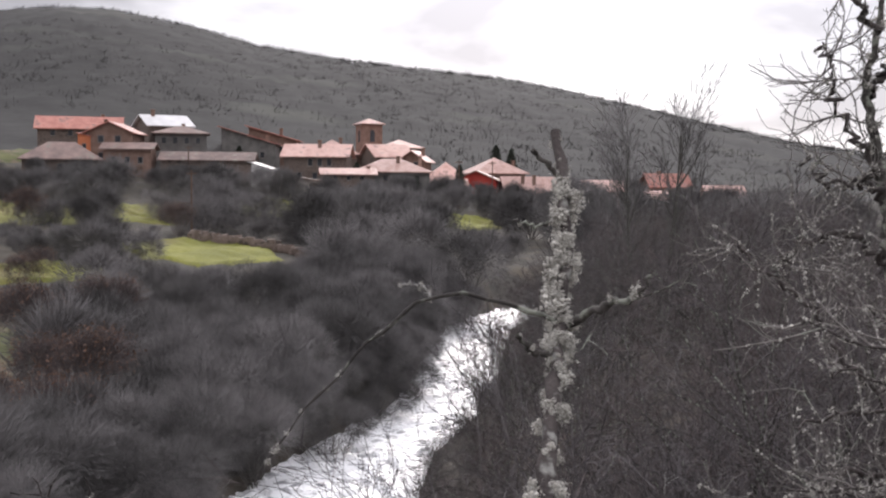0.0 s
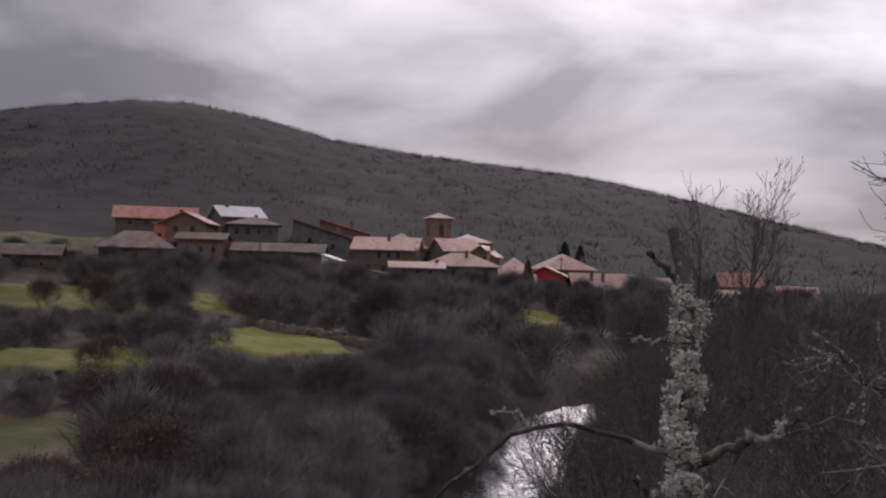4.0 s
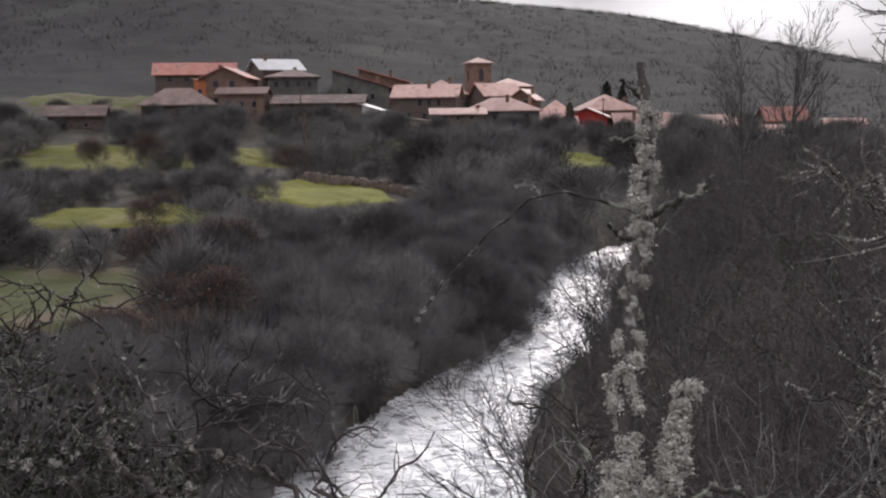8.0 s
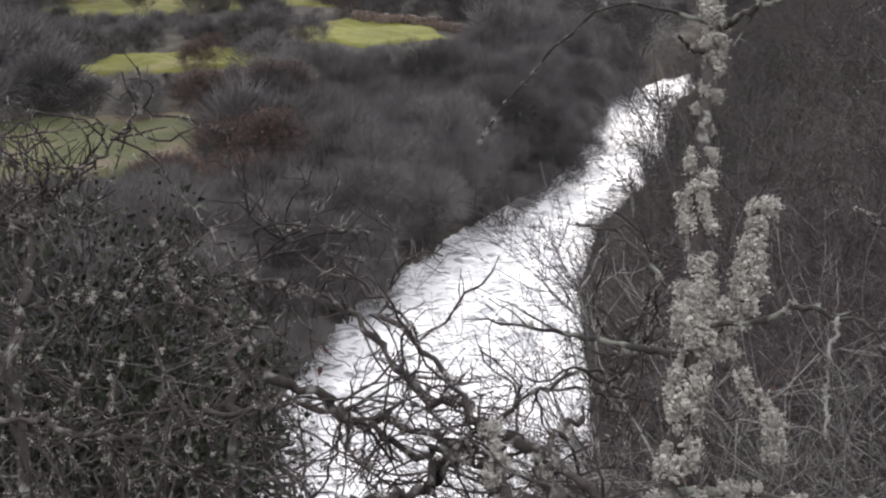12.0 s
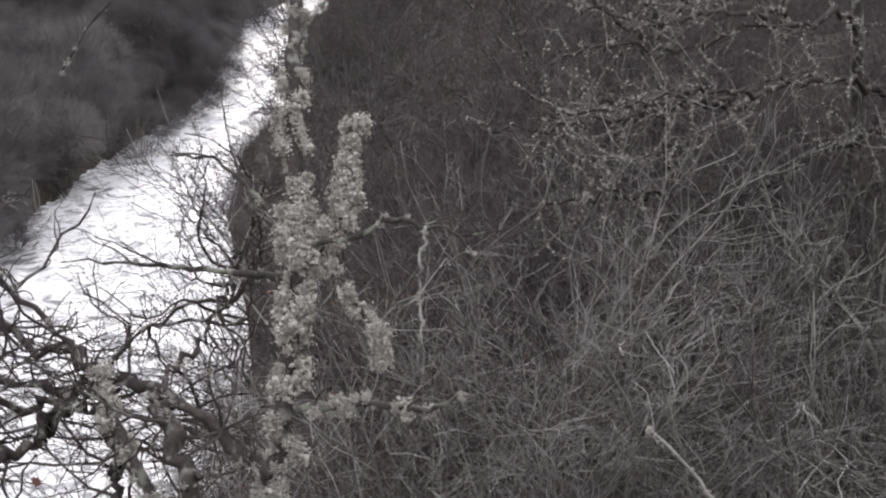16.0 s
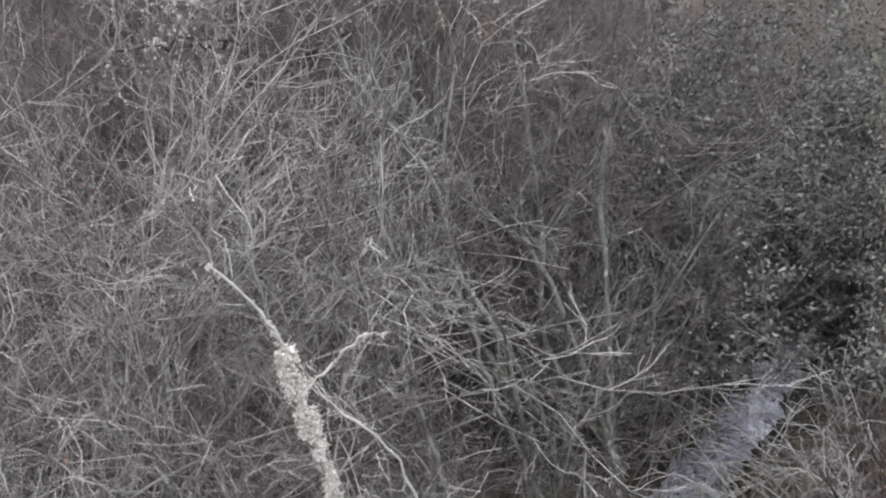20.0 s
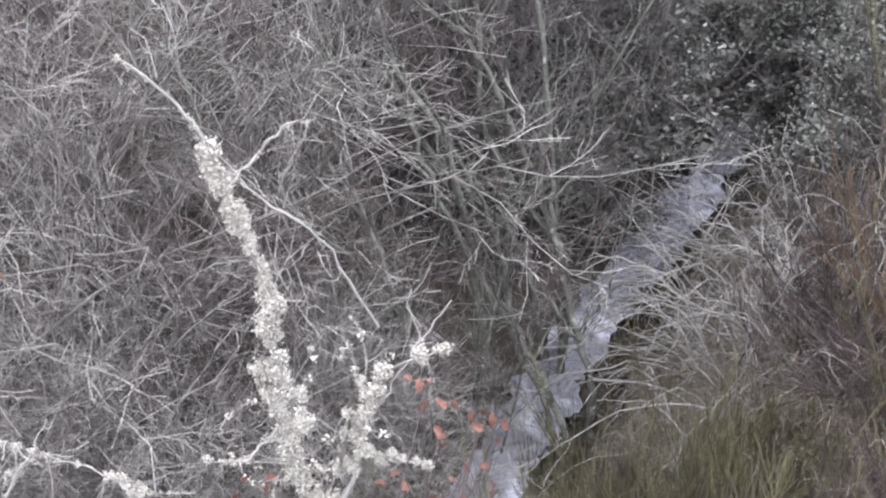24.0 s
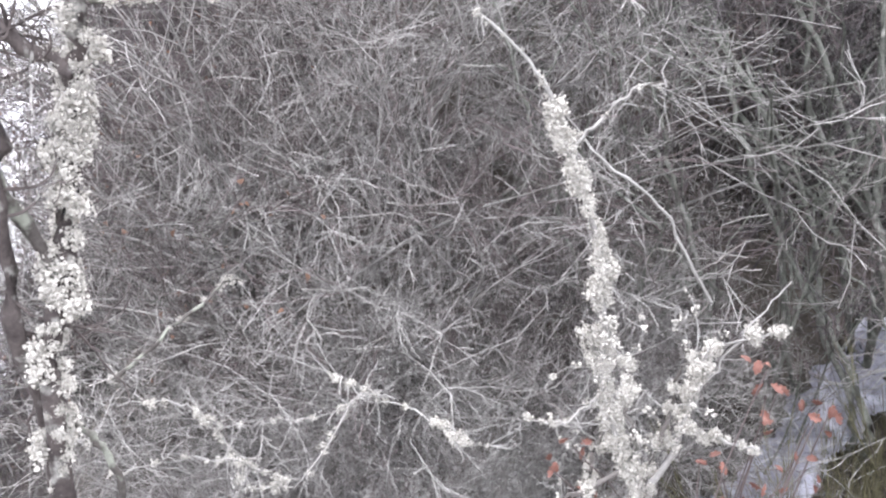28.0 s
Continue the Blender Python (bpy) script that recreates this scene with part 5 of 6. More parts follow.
arms = [
    ([(0.20, 1.81, 11.00), (0.12, 1.90, 11.05), (0.03, 1.99, 11.11), (-0.07, 2.06, 11.13), (-0.15, 2.14, 11.21), (-0.24, 2.21, 11.29), (-0.32, 2.28, 11.35), (-0.45, 2.37, 11.40)], 0.013, 0.003),
    ([(-0.49, 2.10, 11.25), (-0.39, 2.10, 11.19), (-0.31, 2.09, 11.13), (-0.21, 2.08, 11.08), (-0.12, 2.09, 11.09), (-0.01, 2.12, 11.15), (0.09, 2.14, 11.20), (0.20, 2.14, 11.21)], 0.011, 0.003),
    ([(-0.12, 2.09, 11.09), (-0.18, 2.01, 11.05), (-0.26, 1.95, 11.05), (-0.39, 1.92, 11.05), (-0.49, 1.89, 11.03)], 0.015, 0.006),
    ([(0.02, 1.99, 11.11), (0.04, 1.92, 11.07), (0.06, 1.82, 11.00), (0.0, 1.70, 10.6), (-0.05, 1.6, 9.6)], 0.012, 0.022),
    ([(-0.11, 2.03, 11.08), (-0.06, 1.96, 11.05), (-0.05, 1.94, 11.01), (-0.07, 1.91, 10.96)], 0.009, 0.006),
    ([(-0.91, 2.90, 11.46), (-0.86, 2.78, 11.32), (-0.78, 2.66, 11.22), (-0.68, 2.57, 11.18), (-0.63, 2.42, 11.05), (-0.62, 2.26, 10.94)], 0.006, 0.012),
    ([(-0.79, 2.72, 11.47), (-0.68, 2.62, 11.37), (-0.55, 2.53, 11.30), (-0.37, 2.44, 11.26), (-0.23, 2.30, 11.15), (-0.11, 2.18, 11.11), (-0.04, 2.07, 11.09)], 0.003, 0.011),
    ([(-1.29, 2.79, 11.70), (-1.19, 2.71, 11.57), (-1.12, 2.61, 11.44), (-1.09, 2.47, 11.31), (-1.08, 2.32, 11.18), (-1.0, 2.1, 10.6)], 0.005, 0.014),
    ([(-1.26, 2.67, 11.52), (-1.19, 2.64, 11.47), (-1.12, 2.60, 11.42)], 0.003, 0.006),
    ([(-1.08, 2.47, 11.28), (-0.93, 2.53, 11.29), (-0.79, 2.57, 11.30)], 0.004, 0.002),
    ([(-1.07, 2.08, 11.16), (-0.93, 2.14, 11.14), (-0.78, 2.17, 11.08), (-0.62, 2.23, 11.11), (-0.46, 2.26, 11.11), (-0.30, 2.22, 11.08), (-0.12, 2.09, 11.09)], 0.006, 0.008),
    ([(-0.59, 2.34, 11.09), (-0.57, 2.40, 11.25), (-0.56, 2.43, 11.34), (-0.51, 2.46, 11.41), (-0.46, 2.47, 11.45)], 0.006, 0.003),
    ([(-1.11, 2.84, 11.47), (-1.04, 2.87, 11.52), (-0.99, 2.95, 11.59), (-0.94, 3.02, 11.64)], 0.006, 0.002),
    ([(-1.12, 2.61, 11.42), (-1.12, 2.75, 11.46), (-1.11, 2.84, 11.47)], 0.006, 0.005),
    ([(-0.62, 2.26, 10.94), (-0.6, 2.1, 10.5), (-0.5, 1.9, 9.6)], 0.012, 0.02),
    ([(-0.46, 2.0, 10.6), (-0.6, 2.05, 10.85), (-0.85, 2.1, 10.95), (-1.1, 2.2, 11.0)], 0.012, 0.004),
    ([(0.03, 1.99, 11.11), (0.12, 2.08, 11.16), (0.18, 2.12, 11.24), (0.2, 2.16, 11.30)], 0.006, 0.002),
]
for i in range(18):
    e = np.array([rng.uniform(-1.45, -0.2), rng.uniform(2.0, 2.8), rng.uniform(10.85, 11.28)])
    f = np.array([rng.uniform(-0.95, -0.35), rng.uniform(1.8, 2.1), 10.1])
    c = (e + f) / 2 + rng.normal(0, 0.12, 3)
    arms.append(([tuple(e), tuple(c * 0.4 + e * 0.6 + rng.normal(0, 0.05, 3)), tuple(c), tuple(f)], 0.002, 0.007))
for pts, r0, r1 in arms:
    b, Pb, Rb = limb(rng, gn, "branch", pts, r0 * 0.95, r1 * 0.95, M_GNARL, 34, 0.22, 0.009)
    size = np.linalg.norm(np.diff(Pb[0], axis=0), axis=1).sum()
    lichen(rng, b, Pb, Rb, int(5 + 15 * size), 0.011, 20, label="patches of pale grey lichen")
    P1, R1 = side_twigs(rng, b, Pb, Rb, int(4 + 15 * size), 0.19, M_GNARL, 0.0022, forks=3, fl=0.42, k=8, bend=0.34)
    at, out = tuft_points(rng, P1, R1, 36, 0.8)
    tagged(child("lichen", mesh_from("lichen", *blades(rng, np.repeat(at, 14, 0) + rng.normal(0, 0.004, (504, 3)), np.full(504, 0.0042), 0.3), M_LICHEN), b), kind="stuff")

# the second stem, pale with lichen, over the thicket
st2 = thing("leaning_sapling", "leaning dead sapling thick with pale lichen", "sapling", at=(0, 0, 0))
for pts, r0, r1, n, sz, lo, tw in (
        ([(1.18, 1.46, 8.9), (1.16, 1.48, 9.74), (1.13, 1.52, 9.92), (1.11, 1.60, 10.06), (1.15, 1.68, 10.22), (1.18, 1.75, 10.35), (1.17, 1.84, 10.48), (1.16, 1.89, 10.58), (1.15, 1.95, 10.66), (1.11, 1.99, 10.73), (1.03, 2.04, 10.82)], 0.011, 0.003, 0, 0, 0, 0),
        ([(1.17, 1.86, 10.55), (1.24, 1.86, 10.60), (1.30, 1.84, 10.66), (1.35, 1.79, 10.69)], 0.005, 0.002, 14, 0.010, 0, 1),
        ([(1.12, 1.45, 9.4), (1.12, 1.45, 9.81), (1.20, 1.46, 9.93), (1.27, 1.50, 10.04), (1.35, 1.53, 10.15), (1.49, 1.47, 10.20)], 0.010, 0.002, 40, 0.022, 0.1, 6),
        ([(1.25, 1.49, 9.99), (1.29, 1.41, 10.01), (1.33, 1.32, 10.04)], 0.006, 0.003, 22, 0.016, 0, 0),
        ([(1.27, 1.50, 10.04), (1.40, 1.52, 10.16), (1.56, 1.55, 10.25)], 0.0035, 0.0015, 3, 0.006, 0, 3),
        ([(1.15, 1.94, 10.64), (1.24, 1.82, 10.50), (1.33, 1.74, 10.40), (1.40, 1.62, 10.2)], 0.0022, 0.0035, 3, 0.006, 0, 3),
        ([(1.11, 1.60, 10.06), (1.02, 1.62, 10.0), (0.94, 1.66, 10.02)], 0.004, 0.002, 14, 0.012, 0, 2)):
    b, Pb, Rb = limb(rng, st2, "trunk" if n == 0 else "branch", pts, r0, r1, M_PALETWIG, 40 if n == 0 else 18, 0.12, 0.003)
    if n == 0:
        lichen(rng, b, Pb, Rb, 165, 0.023, 34, 0.14, 0.74)
        lichen(rng, b, Pb, Rb, 26, 0.009, 16, 0.7, 1.0)
    else:
        lichen(rng, b, Pb, Rb, n, sz, 24, lo)
    if tw:
        side_twigs(rng, b, Pb, Rb, tw, 0.11, M_BARK, 0.0009, k=8, bend=0.3)

for pts, r0, r1, n in (
        ([(1.10, 1.50, 9.2), (1.13, 1.50, 9.72), (1.19, 1.49, 9.93), (1.23, 1.50, 10.10), (1.26, 1.51, 10.22)], 0.008, 0.003, 24),
        ([(1.0, 1.55, 9.2), (1.02, 1.57, 9.70), (1.09, 1.58, 9.89), (1.13, 1.62, 10.04), (1.11, 1.69, 10.18)], 0.008, 0.004, 22),
        ([(0.9, 1.56, 9.2), (0.96, 1.55, 9.76), (1.11, 1.49, 9.93), (1.12, 1.52, 10.13), (1.13, 1.56, 10.20)], 0.007, 0.003, 18)):
    b, Pb, Rb = limb(rng, st2, "stem", pts, r0, r1, M_BARK, 26, 0.14, 0.005)
    lichen(rng, b, Pb, Rb, n, 0.018, 24, 0.3)
    P1, R1 = side_twigs(rng, b, Pb, Rb, 14, 0.13, M_PALETWIG, 0.0009, forks=3, bend=0.32, k=8)
    at, out = tuft_points(rng, P1, R1, 60, 0.8)
    tagged(child("lichen", mesh_from("lichen", *nubs(rng, np.repeat(at, 4, 0) + rng.normal(0, 0.004, (240, 3)), rng.uniform(0.0012, 0.004, 240)), M_LICHEN), b), kind="stuff")

# forked pale branches at the foot of the sapling
yb = thing("fallen_branch", "forked pale dead branch crusted with lichen", "dead branch", at=(0, 0, 0))
for pts, r0, r1, n in (
        ([(0.28, 1.75, 9.2), (0.32, 1.87, 9.82), (0.47, 1.83, 9.88), (0.63, 1.87, 10.02), (0.69, 1.81, 10.06), (0.74, 1.72, 10.06), (0.79, 1.64, 10.02)], 0.0055, 0.002, 34),
        ([(0.69, 1.81, 10.06), (0.64, 1.85, 10.08), (0.56, 1.87, 10.15)], 0.003, 0.0015, 12),
        ([(0.13, 1.96, 10.16), (0.26, 1.97, 10.11), (0.32, 1.94, 10.02), (0.34, 1.90, 9.92), (0.33, 1.87, 9.82)], 0.0025, 0.004, 24),
        ([(0.08, 1.80, 10.14), (0.22, 1.85, 10.06), (0.34, 1.87, 9.96), (0.47, 1.83, 9.88)], 0.002, 0.003, 26),
        ([(0.63, 1.87, 10.02), (0.5, 1.9, 10.0), (0.36, 1.93, 10.02), (0.27, 1.96, 10.08)], 0.002, 0.0015, 12),
        ([(0.74, 1.72, 10.06), (0.80, 1.70, 9.99), (0.88, 1.66, 9.93)], 0.002, 0.0012, 10)):
    b, Pb, Rb = limb(rng, yb, "branch", pts, r0 * 0.62, r1 * 0.7, M_PALETWIG, 20, 0.2, 0.006)
    lichen(rng, b, Pb, Rb, int(n * 1.6), 0.012, 20)
    side_twigs(rng, b, Pb, Rb, 7, 0.09, M_PALETWIG, 0.0010)


# withered oak leaves on thin sprigs by the brook
def leaf_mesh(rng, size):
    """A lobed, curled oak leaf."""
    rows = 9
    V, F = [], []
    curl, twist = rng.uniform(1.2, 3.2), rng.normal(0, 0.5)
    for i in range(rows):
        u = i / (rows - 1)
        w = size * 0.27 * math.sin(math.pi * min(1, u * 0.9 + 0.08)) * (1 + 0.5 * math.cos(u * 22))
        bend = curl * (u - 0.4)
        x0, z0 = size * (u - 0.5) * math.cos(bend * 0.5), size * 0.35 * math.sin(bend) * u
        for s in (-1, 0, 1):
            V.append((x0, s * w, z0 + abs(s) * w * 0.9 + s * w * twist * u))
    for i in range(rows - 1):
        for j in range(2):
            a = i * 3 + j
            F.append((a, a + 1, a + 4, a + 3))
    return np.array(V), np.array(F)


sprig = thing("oak_seedling", "oak seedling with curled orange withered leaves", "oak seedling", at=(0, 0, 0))
leafs = [mesh_from("leaf", *leaf_mesh(rng, 0.034), M_OAKLEAF_N, True) for _ in range(6)]
ends = [(1.48, 1.45, 10.03), (1.56, 1.36, 10.02), (1.51, 1.37, 9.99), (1.06, 1.62, 9.91), (0.99, 1.61, 9.87), (1.31, 1.42, 9.90), (1.47, 1.31, 9.92), (1.43, 1.43, 9.98), (1.40, 1.33, 9.85), (1.30, 1.32, 9.80), (1.2, 1.42, 9.82), (1.50, 1.28, 9.88), (1.36, 1.28, 9.83), (1.25, 1.36, 9.78), (1.02, 1.57, 9.97), (1.05, 1.55, 9.82), (1.15, 1.48, 9.82), (1.21, 1.43, 9.78), (1.37, 1.27, 10.03), (1.32, 1.33, 10.2), (1.31, 1.33, 10.28), (1.39, 1.25, 10.2), (1.24, 1.40, 9.97), (1.32, 1.33, 9.83), (1.40, 1.24, 9.87), (1.28, 1.35, 9.86)]
for e in ends:
    e = np.array(e)
    foot = np.array([1.28, 1.38, 9.3]) + rng.normal(0, 0.05, 3)
    b, Pb, Rb = limb(rng, sprig, "stem", [tuple(foot), tuple((foot + e) / 2 + rng.normal(0, 0.03, 3)), tuple(e)], 0.003, 0.0015, M_BROWNTWIG, 10, 0.1, 0.002)
    for j in range(int(rng.integers(1, 4))):
        lf = child("leaf", leafs[int(rng.integers(6))], b)
        lf.matrix_basis = Matrix.LocRotScale(Vector(e + rng.normal(0, 0.018, 3)), Euler(rng.uniform(0, 6.28, 3)), None)
for e in ((-0.42, 2.28, 11.18), (-0.4, 2.27, 11.22), (-0.34, 2.2, 11.03), (-0.2, 1.98, 10.98)):
    lf = child("leaf", leafs[1], gn, "orange withered oak leaf")
    lf.matrix_basis = Matrix.LocRotScale(Vector(e), Euler(rng.uniform(0, 6.28, 3)), (0.8, 0.8, 0.8))

# the lichened tree at the edge of the view, its long limbs reaching towards the river
lt = thing("lichened_tree", "bare tree with lichen-crusted spreading limbs", "tree", at=(0.42, 0, 0))
b, Pt, Rt = limb(rng, lt, "trunk", [(2.95, 6.1, 8.2), (2.75, 6.0, 10.2), (2.42, 5.8, 11.6), (2.31, 5.78, 12.27), (2.25, 5.79, 12.55), (2.28, 5.76, 12.81), (2.36, 5.8, 13.3)], 0.04, 0.010, M_DARKBARK, 44, 0.08, 0.006)
lichen(rng, b, Pt, Rt, 50, 0.02, 24, 0.3, 1.0)
cuts = [
    [(3.7, 5.6, 11.0), (3.21, 5.09, 11.16), (2.73, 5.13, 11.12), (2.29, 5.12, 11.07), (1.90, 5.07, 11.12), (1.54, 4.97, 11.08)],
    [(3.6, 5.2, 10.7), (2.98, 4.70, 10.92), (2.53, 4.73, 10.90), (2.14, 4.71, 10.93), (1.74, 4.65, 10.90), (1.36, 4.57, 10.93)],
    [(2.6, 5.9, 11.0), (2.12, 5.55, 11.20), (1.90, 5.67, 11.53), (1.69, 5.75, 11.72), (1.60, 5.8, 11.8)],
    [(2.33, 5.79, 12.1), (2.15, 5.75, 12.35), (2.05, 5.75, 12.6), (1.98, 5.7, 12.75)],
    [(2.27, 5.79, 12.5), (2.4, 5.8, 12.7), (2.5, 5.8, 13.0)],
    [(2.40, 5.8, 11.7), (2.1, 5.7, 11.85), (1.85, 5.6, 11.8), (1.7, 5.5, 11.7)],
    [(2.6, 5.9, 11.0), (2.9, 5.7, 11.5), (3.2, 5.5, 11.8)],
    [(2.7, 6.0, 10.5), (2.3, 5.6, 10.7), (1.9, 5.3, 10.75), (1.6, 5.1, 10.6)],
    [(2.85, 6.05, 10.0), (2.3, 5.5, 10.2), (1.9, 5.2, 10.35), (1.5, 5.0, 10.3)],
    [(2.28, 5.76, 12.81), (2.16, 5.72, 12.95), (2.10, 5.7, 13.15), (2.12, 5.7, 13.4)],
    [(2.36, 5.8, 12.0), (2.22, 5.74, 12.1), (2.05, 5.7, 12.08), (1.92, 5.66, 12.2)],
    [(2.4, 5.8, 11.65), (2.62, 5.8, 12.1), (2.75, 5.8, 12.6), (2.8, 5.8, 13.2)],
    [(3.0, 6.0, 9.8), (3.2, 5.2, 10.4), (3.3, 4.8, 10.6), (3.1, 4.4, 10.6)],
]
for i in range(6):
    z_ = rng.uniform(10.3, 11.6)
    x_ = rng.uniform(2.9, 3.9)
    cuts.append([(x_, 5.6, z_ - 0.1), (x_ - 0.5, 5.2 + rng.normal(0, 0.2), z_ + 0.05), (x_ - 1.0, 5.0 + rng.normal(0, 0.2), z_ + rng.normal(0, 0.08)), (x_ - rng.uniform(1.4, 1.9), 4.8 + rng.normal(0, 0.2), z_ + rng.normal(0, 0.12))])
b0, Ps, Rs = limb(rng, lt, "trunk", [(3.9, 5.9, 8.6), (3.8, 5.7, 10.2), (3.7, 5.6, 11.0), (3.6, 5.7, 12.0)], 0.06, 0.02, M_DARKBARK, 20, 0.08, 0.006)
for pts in cuts:
    b, Pb, Rb = limb(rng, lt, "limb", pts, 0.018, 0.005, M_GNARL, 34, 0.14, 0.02)
    lichen(rng, b, Pb, Rb, 46, 0.014, 18)
    P1, R1 = side_twigs(rng, b, Pb, Rb, 20, 0.30, M_BARK, 0.0028, forks=5, fl=0.5, bend=0.28, k=6)
    at, out = tuft_points(rng, P1, R1, 150, 0.8)
    tagged(child("lichen", mesh_from("lichen", *nubs(rng, np.repeat(at, 3, 0) + rng.normal(0, 0.004, (450, 3)), rng.uniform(0.002, 0.005, 450)), M_LICHEN), b), kind="stuff")

# dark evergreen tree on the slope, its crown below the eye
hv = []
for i in range(2):
    st, cr, tips = puff(rng, 6.9, 2.6, 9, 3600, 0.005, 0.30, 0.3, 0.36)
    at = np.repeat(tips[:, 1:].reshape(-1, 3), 4, 0)
    at = at + rng.normal(0, 0.06, at.shape)
    hv.append(plant("evergreen_tree", "dark ivy-green evergreen tree on the slope", "evergreen tree", "evergreen trees", st, cr, M_DARKBARK, M_SHADETWIG, [("foliage", blades(rng, at, np.full(len(at), 0.036), 0.42), M_HOLLY, "small dark glossy leaves")]))
place(hv, [(-3.0, 6.1, 1.24), (-4.2, 5.8, 1.36)], rng, 0.99, 1.01, 2)

# the thicket across the brook
near, deep = [], []
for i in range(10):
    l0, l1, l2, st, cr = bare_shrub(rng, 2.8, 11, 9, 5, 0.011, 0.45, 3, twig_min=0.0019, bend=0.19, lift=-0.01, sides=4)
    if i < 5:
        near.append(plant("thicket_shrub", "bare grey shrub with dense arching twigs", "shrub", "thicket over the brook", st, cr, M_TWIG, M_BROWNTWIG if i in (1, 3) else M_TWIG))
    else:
        # shrubs farther in get the shade-darkened twig colour
        deep.append(plant("thicket_shrub", "bare shrub deeper in the thicket, shade painted into its twigs", "shrub", "thicket over the brook", st, cr, M_SHADETWIG, M_SHADETWIG if i % 2 else M_BROWNTWIG))
spots, back = [], []
for x_ in np.arange(0.2, 9.5, 0.62):
    for y_ in np.arange(2.4, 10.5, 0.72):
        px, py = x_ + rng.normal(0, 0.2), y_ + rng.normal(0, 0.2)
        d, a = math.hypot(px, py), math.degrees(math.atan2(px, py))
        sd = float(seg_dist(np.array([px]), np.array([py]))[0][0])
        if d < 3.0 or a < 9 or a > 66 or sd < 0.75 or py - 0.35 * px < 1.5 + (0.2 if px < 3 else 0):
            continue
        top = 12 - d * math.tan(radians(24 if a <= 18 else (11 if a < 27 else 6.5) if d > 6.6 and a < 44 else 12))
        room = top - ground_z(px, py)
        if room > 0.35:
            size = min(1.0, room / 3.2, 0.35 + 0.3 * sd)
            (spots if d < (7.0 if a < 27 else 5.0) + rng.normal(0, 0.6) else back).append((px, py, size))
for i in range(110):
    px, py = rng.uniform(-0.2, 2.7), rng.uniform(2.0, 4.2)
    sd = float(seg_dist(np.array([px]), np.array([py]))[0][0])
    if py - 0.35 * px > 1.35 and math.hypot(px, py) > 2.3 and sd > (0.3 if px > 1.7 else 0.0):
        spots.append((px, py, rng.uniform(0.26, 0.42)))
spots += [(0.45, 5.6, 1.0), (0.15, 5.2, 0.8), (0.95, 5.6, 1.0), (0.6, 4.9, 0.85), (1.2, 5.2, 0.95), (1.5, 4.7, 0.8), (1.9, 5.6, 0.9)]
place(near, spots, rng, 0.8, 1.15, 12)
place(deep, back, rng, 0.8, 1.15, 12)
# scrub behind the thicket, its depth shade carried by the dark twig colour
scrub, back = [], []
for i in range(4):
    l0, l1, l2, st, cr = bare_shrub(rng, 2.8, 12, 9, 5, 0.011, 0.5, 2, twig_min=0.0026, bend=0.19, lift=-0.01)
    scrub.append(plant("scrub_bush", "bare scrub on the slope above the river, twigs coloured as shaded", "shrub", "scrub beyond the thicket", st, cr, M_SHADETWIG, M_SHADETWIG if i % 2 else M_BROWNTWIG))
for x_ in np.arange(2.5, 22, 1.15):
    for y_ in np.arange(6, 26, 1.25):
        px, py = x_ + rng.normal(0, 0.35), y_ + rng.normal(0, 0.35)
        d, a = math.hypot(px, py), math.degrees(math.atan2(px, py))
        if 9.3 < d < 27 and 16 < a < 66 and rng.random() < 0.62:
            room = 12 - d * math.tan(radians(8.0 if a < 26 else 4.5)) - ground_z(px, py)
            if room > 0.6:
                back.append((px, py, min(1.25, room / 3.1)))
for i in range(110):
    a, d = radians(rng.uniform(22, 46)), rng.uniform(26, 52)
    px, py = d * math.sin(a), d * math.cos(a)
    back.append((px, py, min(1.7, max(0.5, (12 - d * math.tan(radians(5.5)) - ground_z(px, py)) / 3.1))))
for i in range(44):
    py = rng.uniform(6.5, 27)
    px = float(np.interp(py, RY, RX) + np.interp(py, RY, RW)) + rng.uniform(0.9, 3.2)
    back.append((px, py, rng.uniform(0.6, 1.0)))
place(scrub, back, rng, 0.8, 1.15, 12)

# young oaks with the last red-brown leaves beside the sapling
red = []
for i in range(2):
    l0, l1, l2, st, cr = bare_shrub(rng, 2.6, 7, 8, 5, 0.011, 0.4, 2, twig_min=0.0022, bend=0.2)
    at = l2[0][:, 2:].reshape(-1, 3)
    at = at[rng.random(len(at)) < 0.5]
    red.append(plant("young_oak", "young oak with sparse red-brown withered leaves", "oak", "young oaks", st, cr, M_DARKBARK, M_BROWNTWIG, [("foliage", blades(rng, at + rng.normal(0, 0.02, at.shape), np.full(len(at), 0.03), 0.4), M_OAKLEAF, "sparse red-brown leaves")]))
place(red, [(0.65, 5.9, 1.1), (1.1, 6.2, 1.0), (1.7, 6.4, 0.9)], rng, 0.95, 1.05, 6)

# slender grey saplings rising from the brook's far edge
saps = []
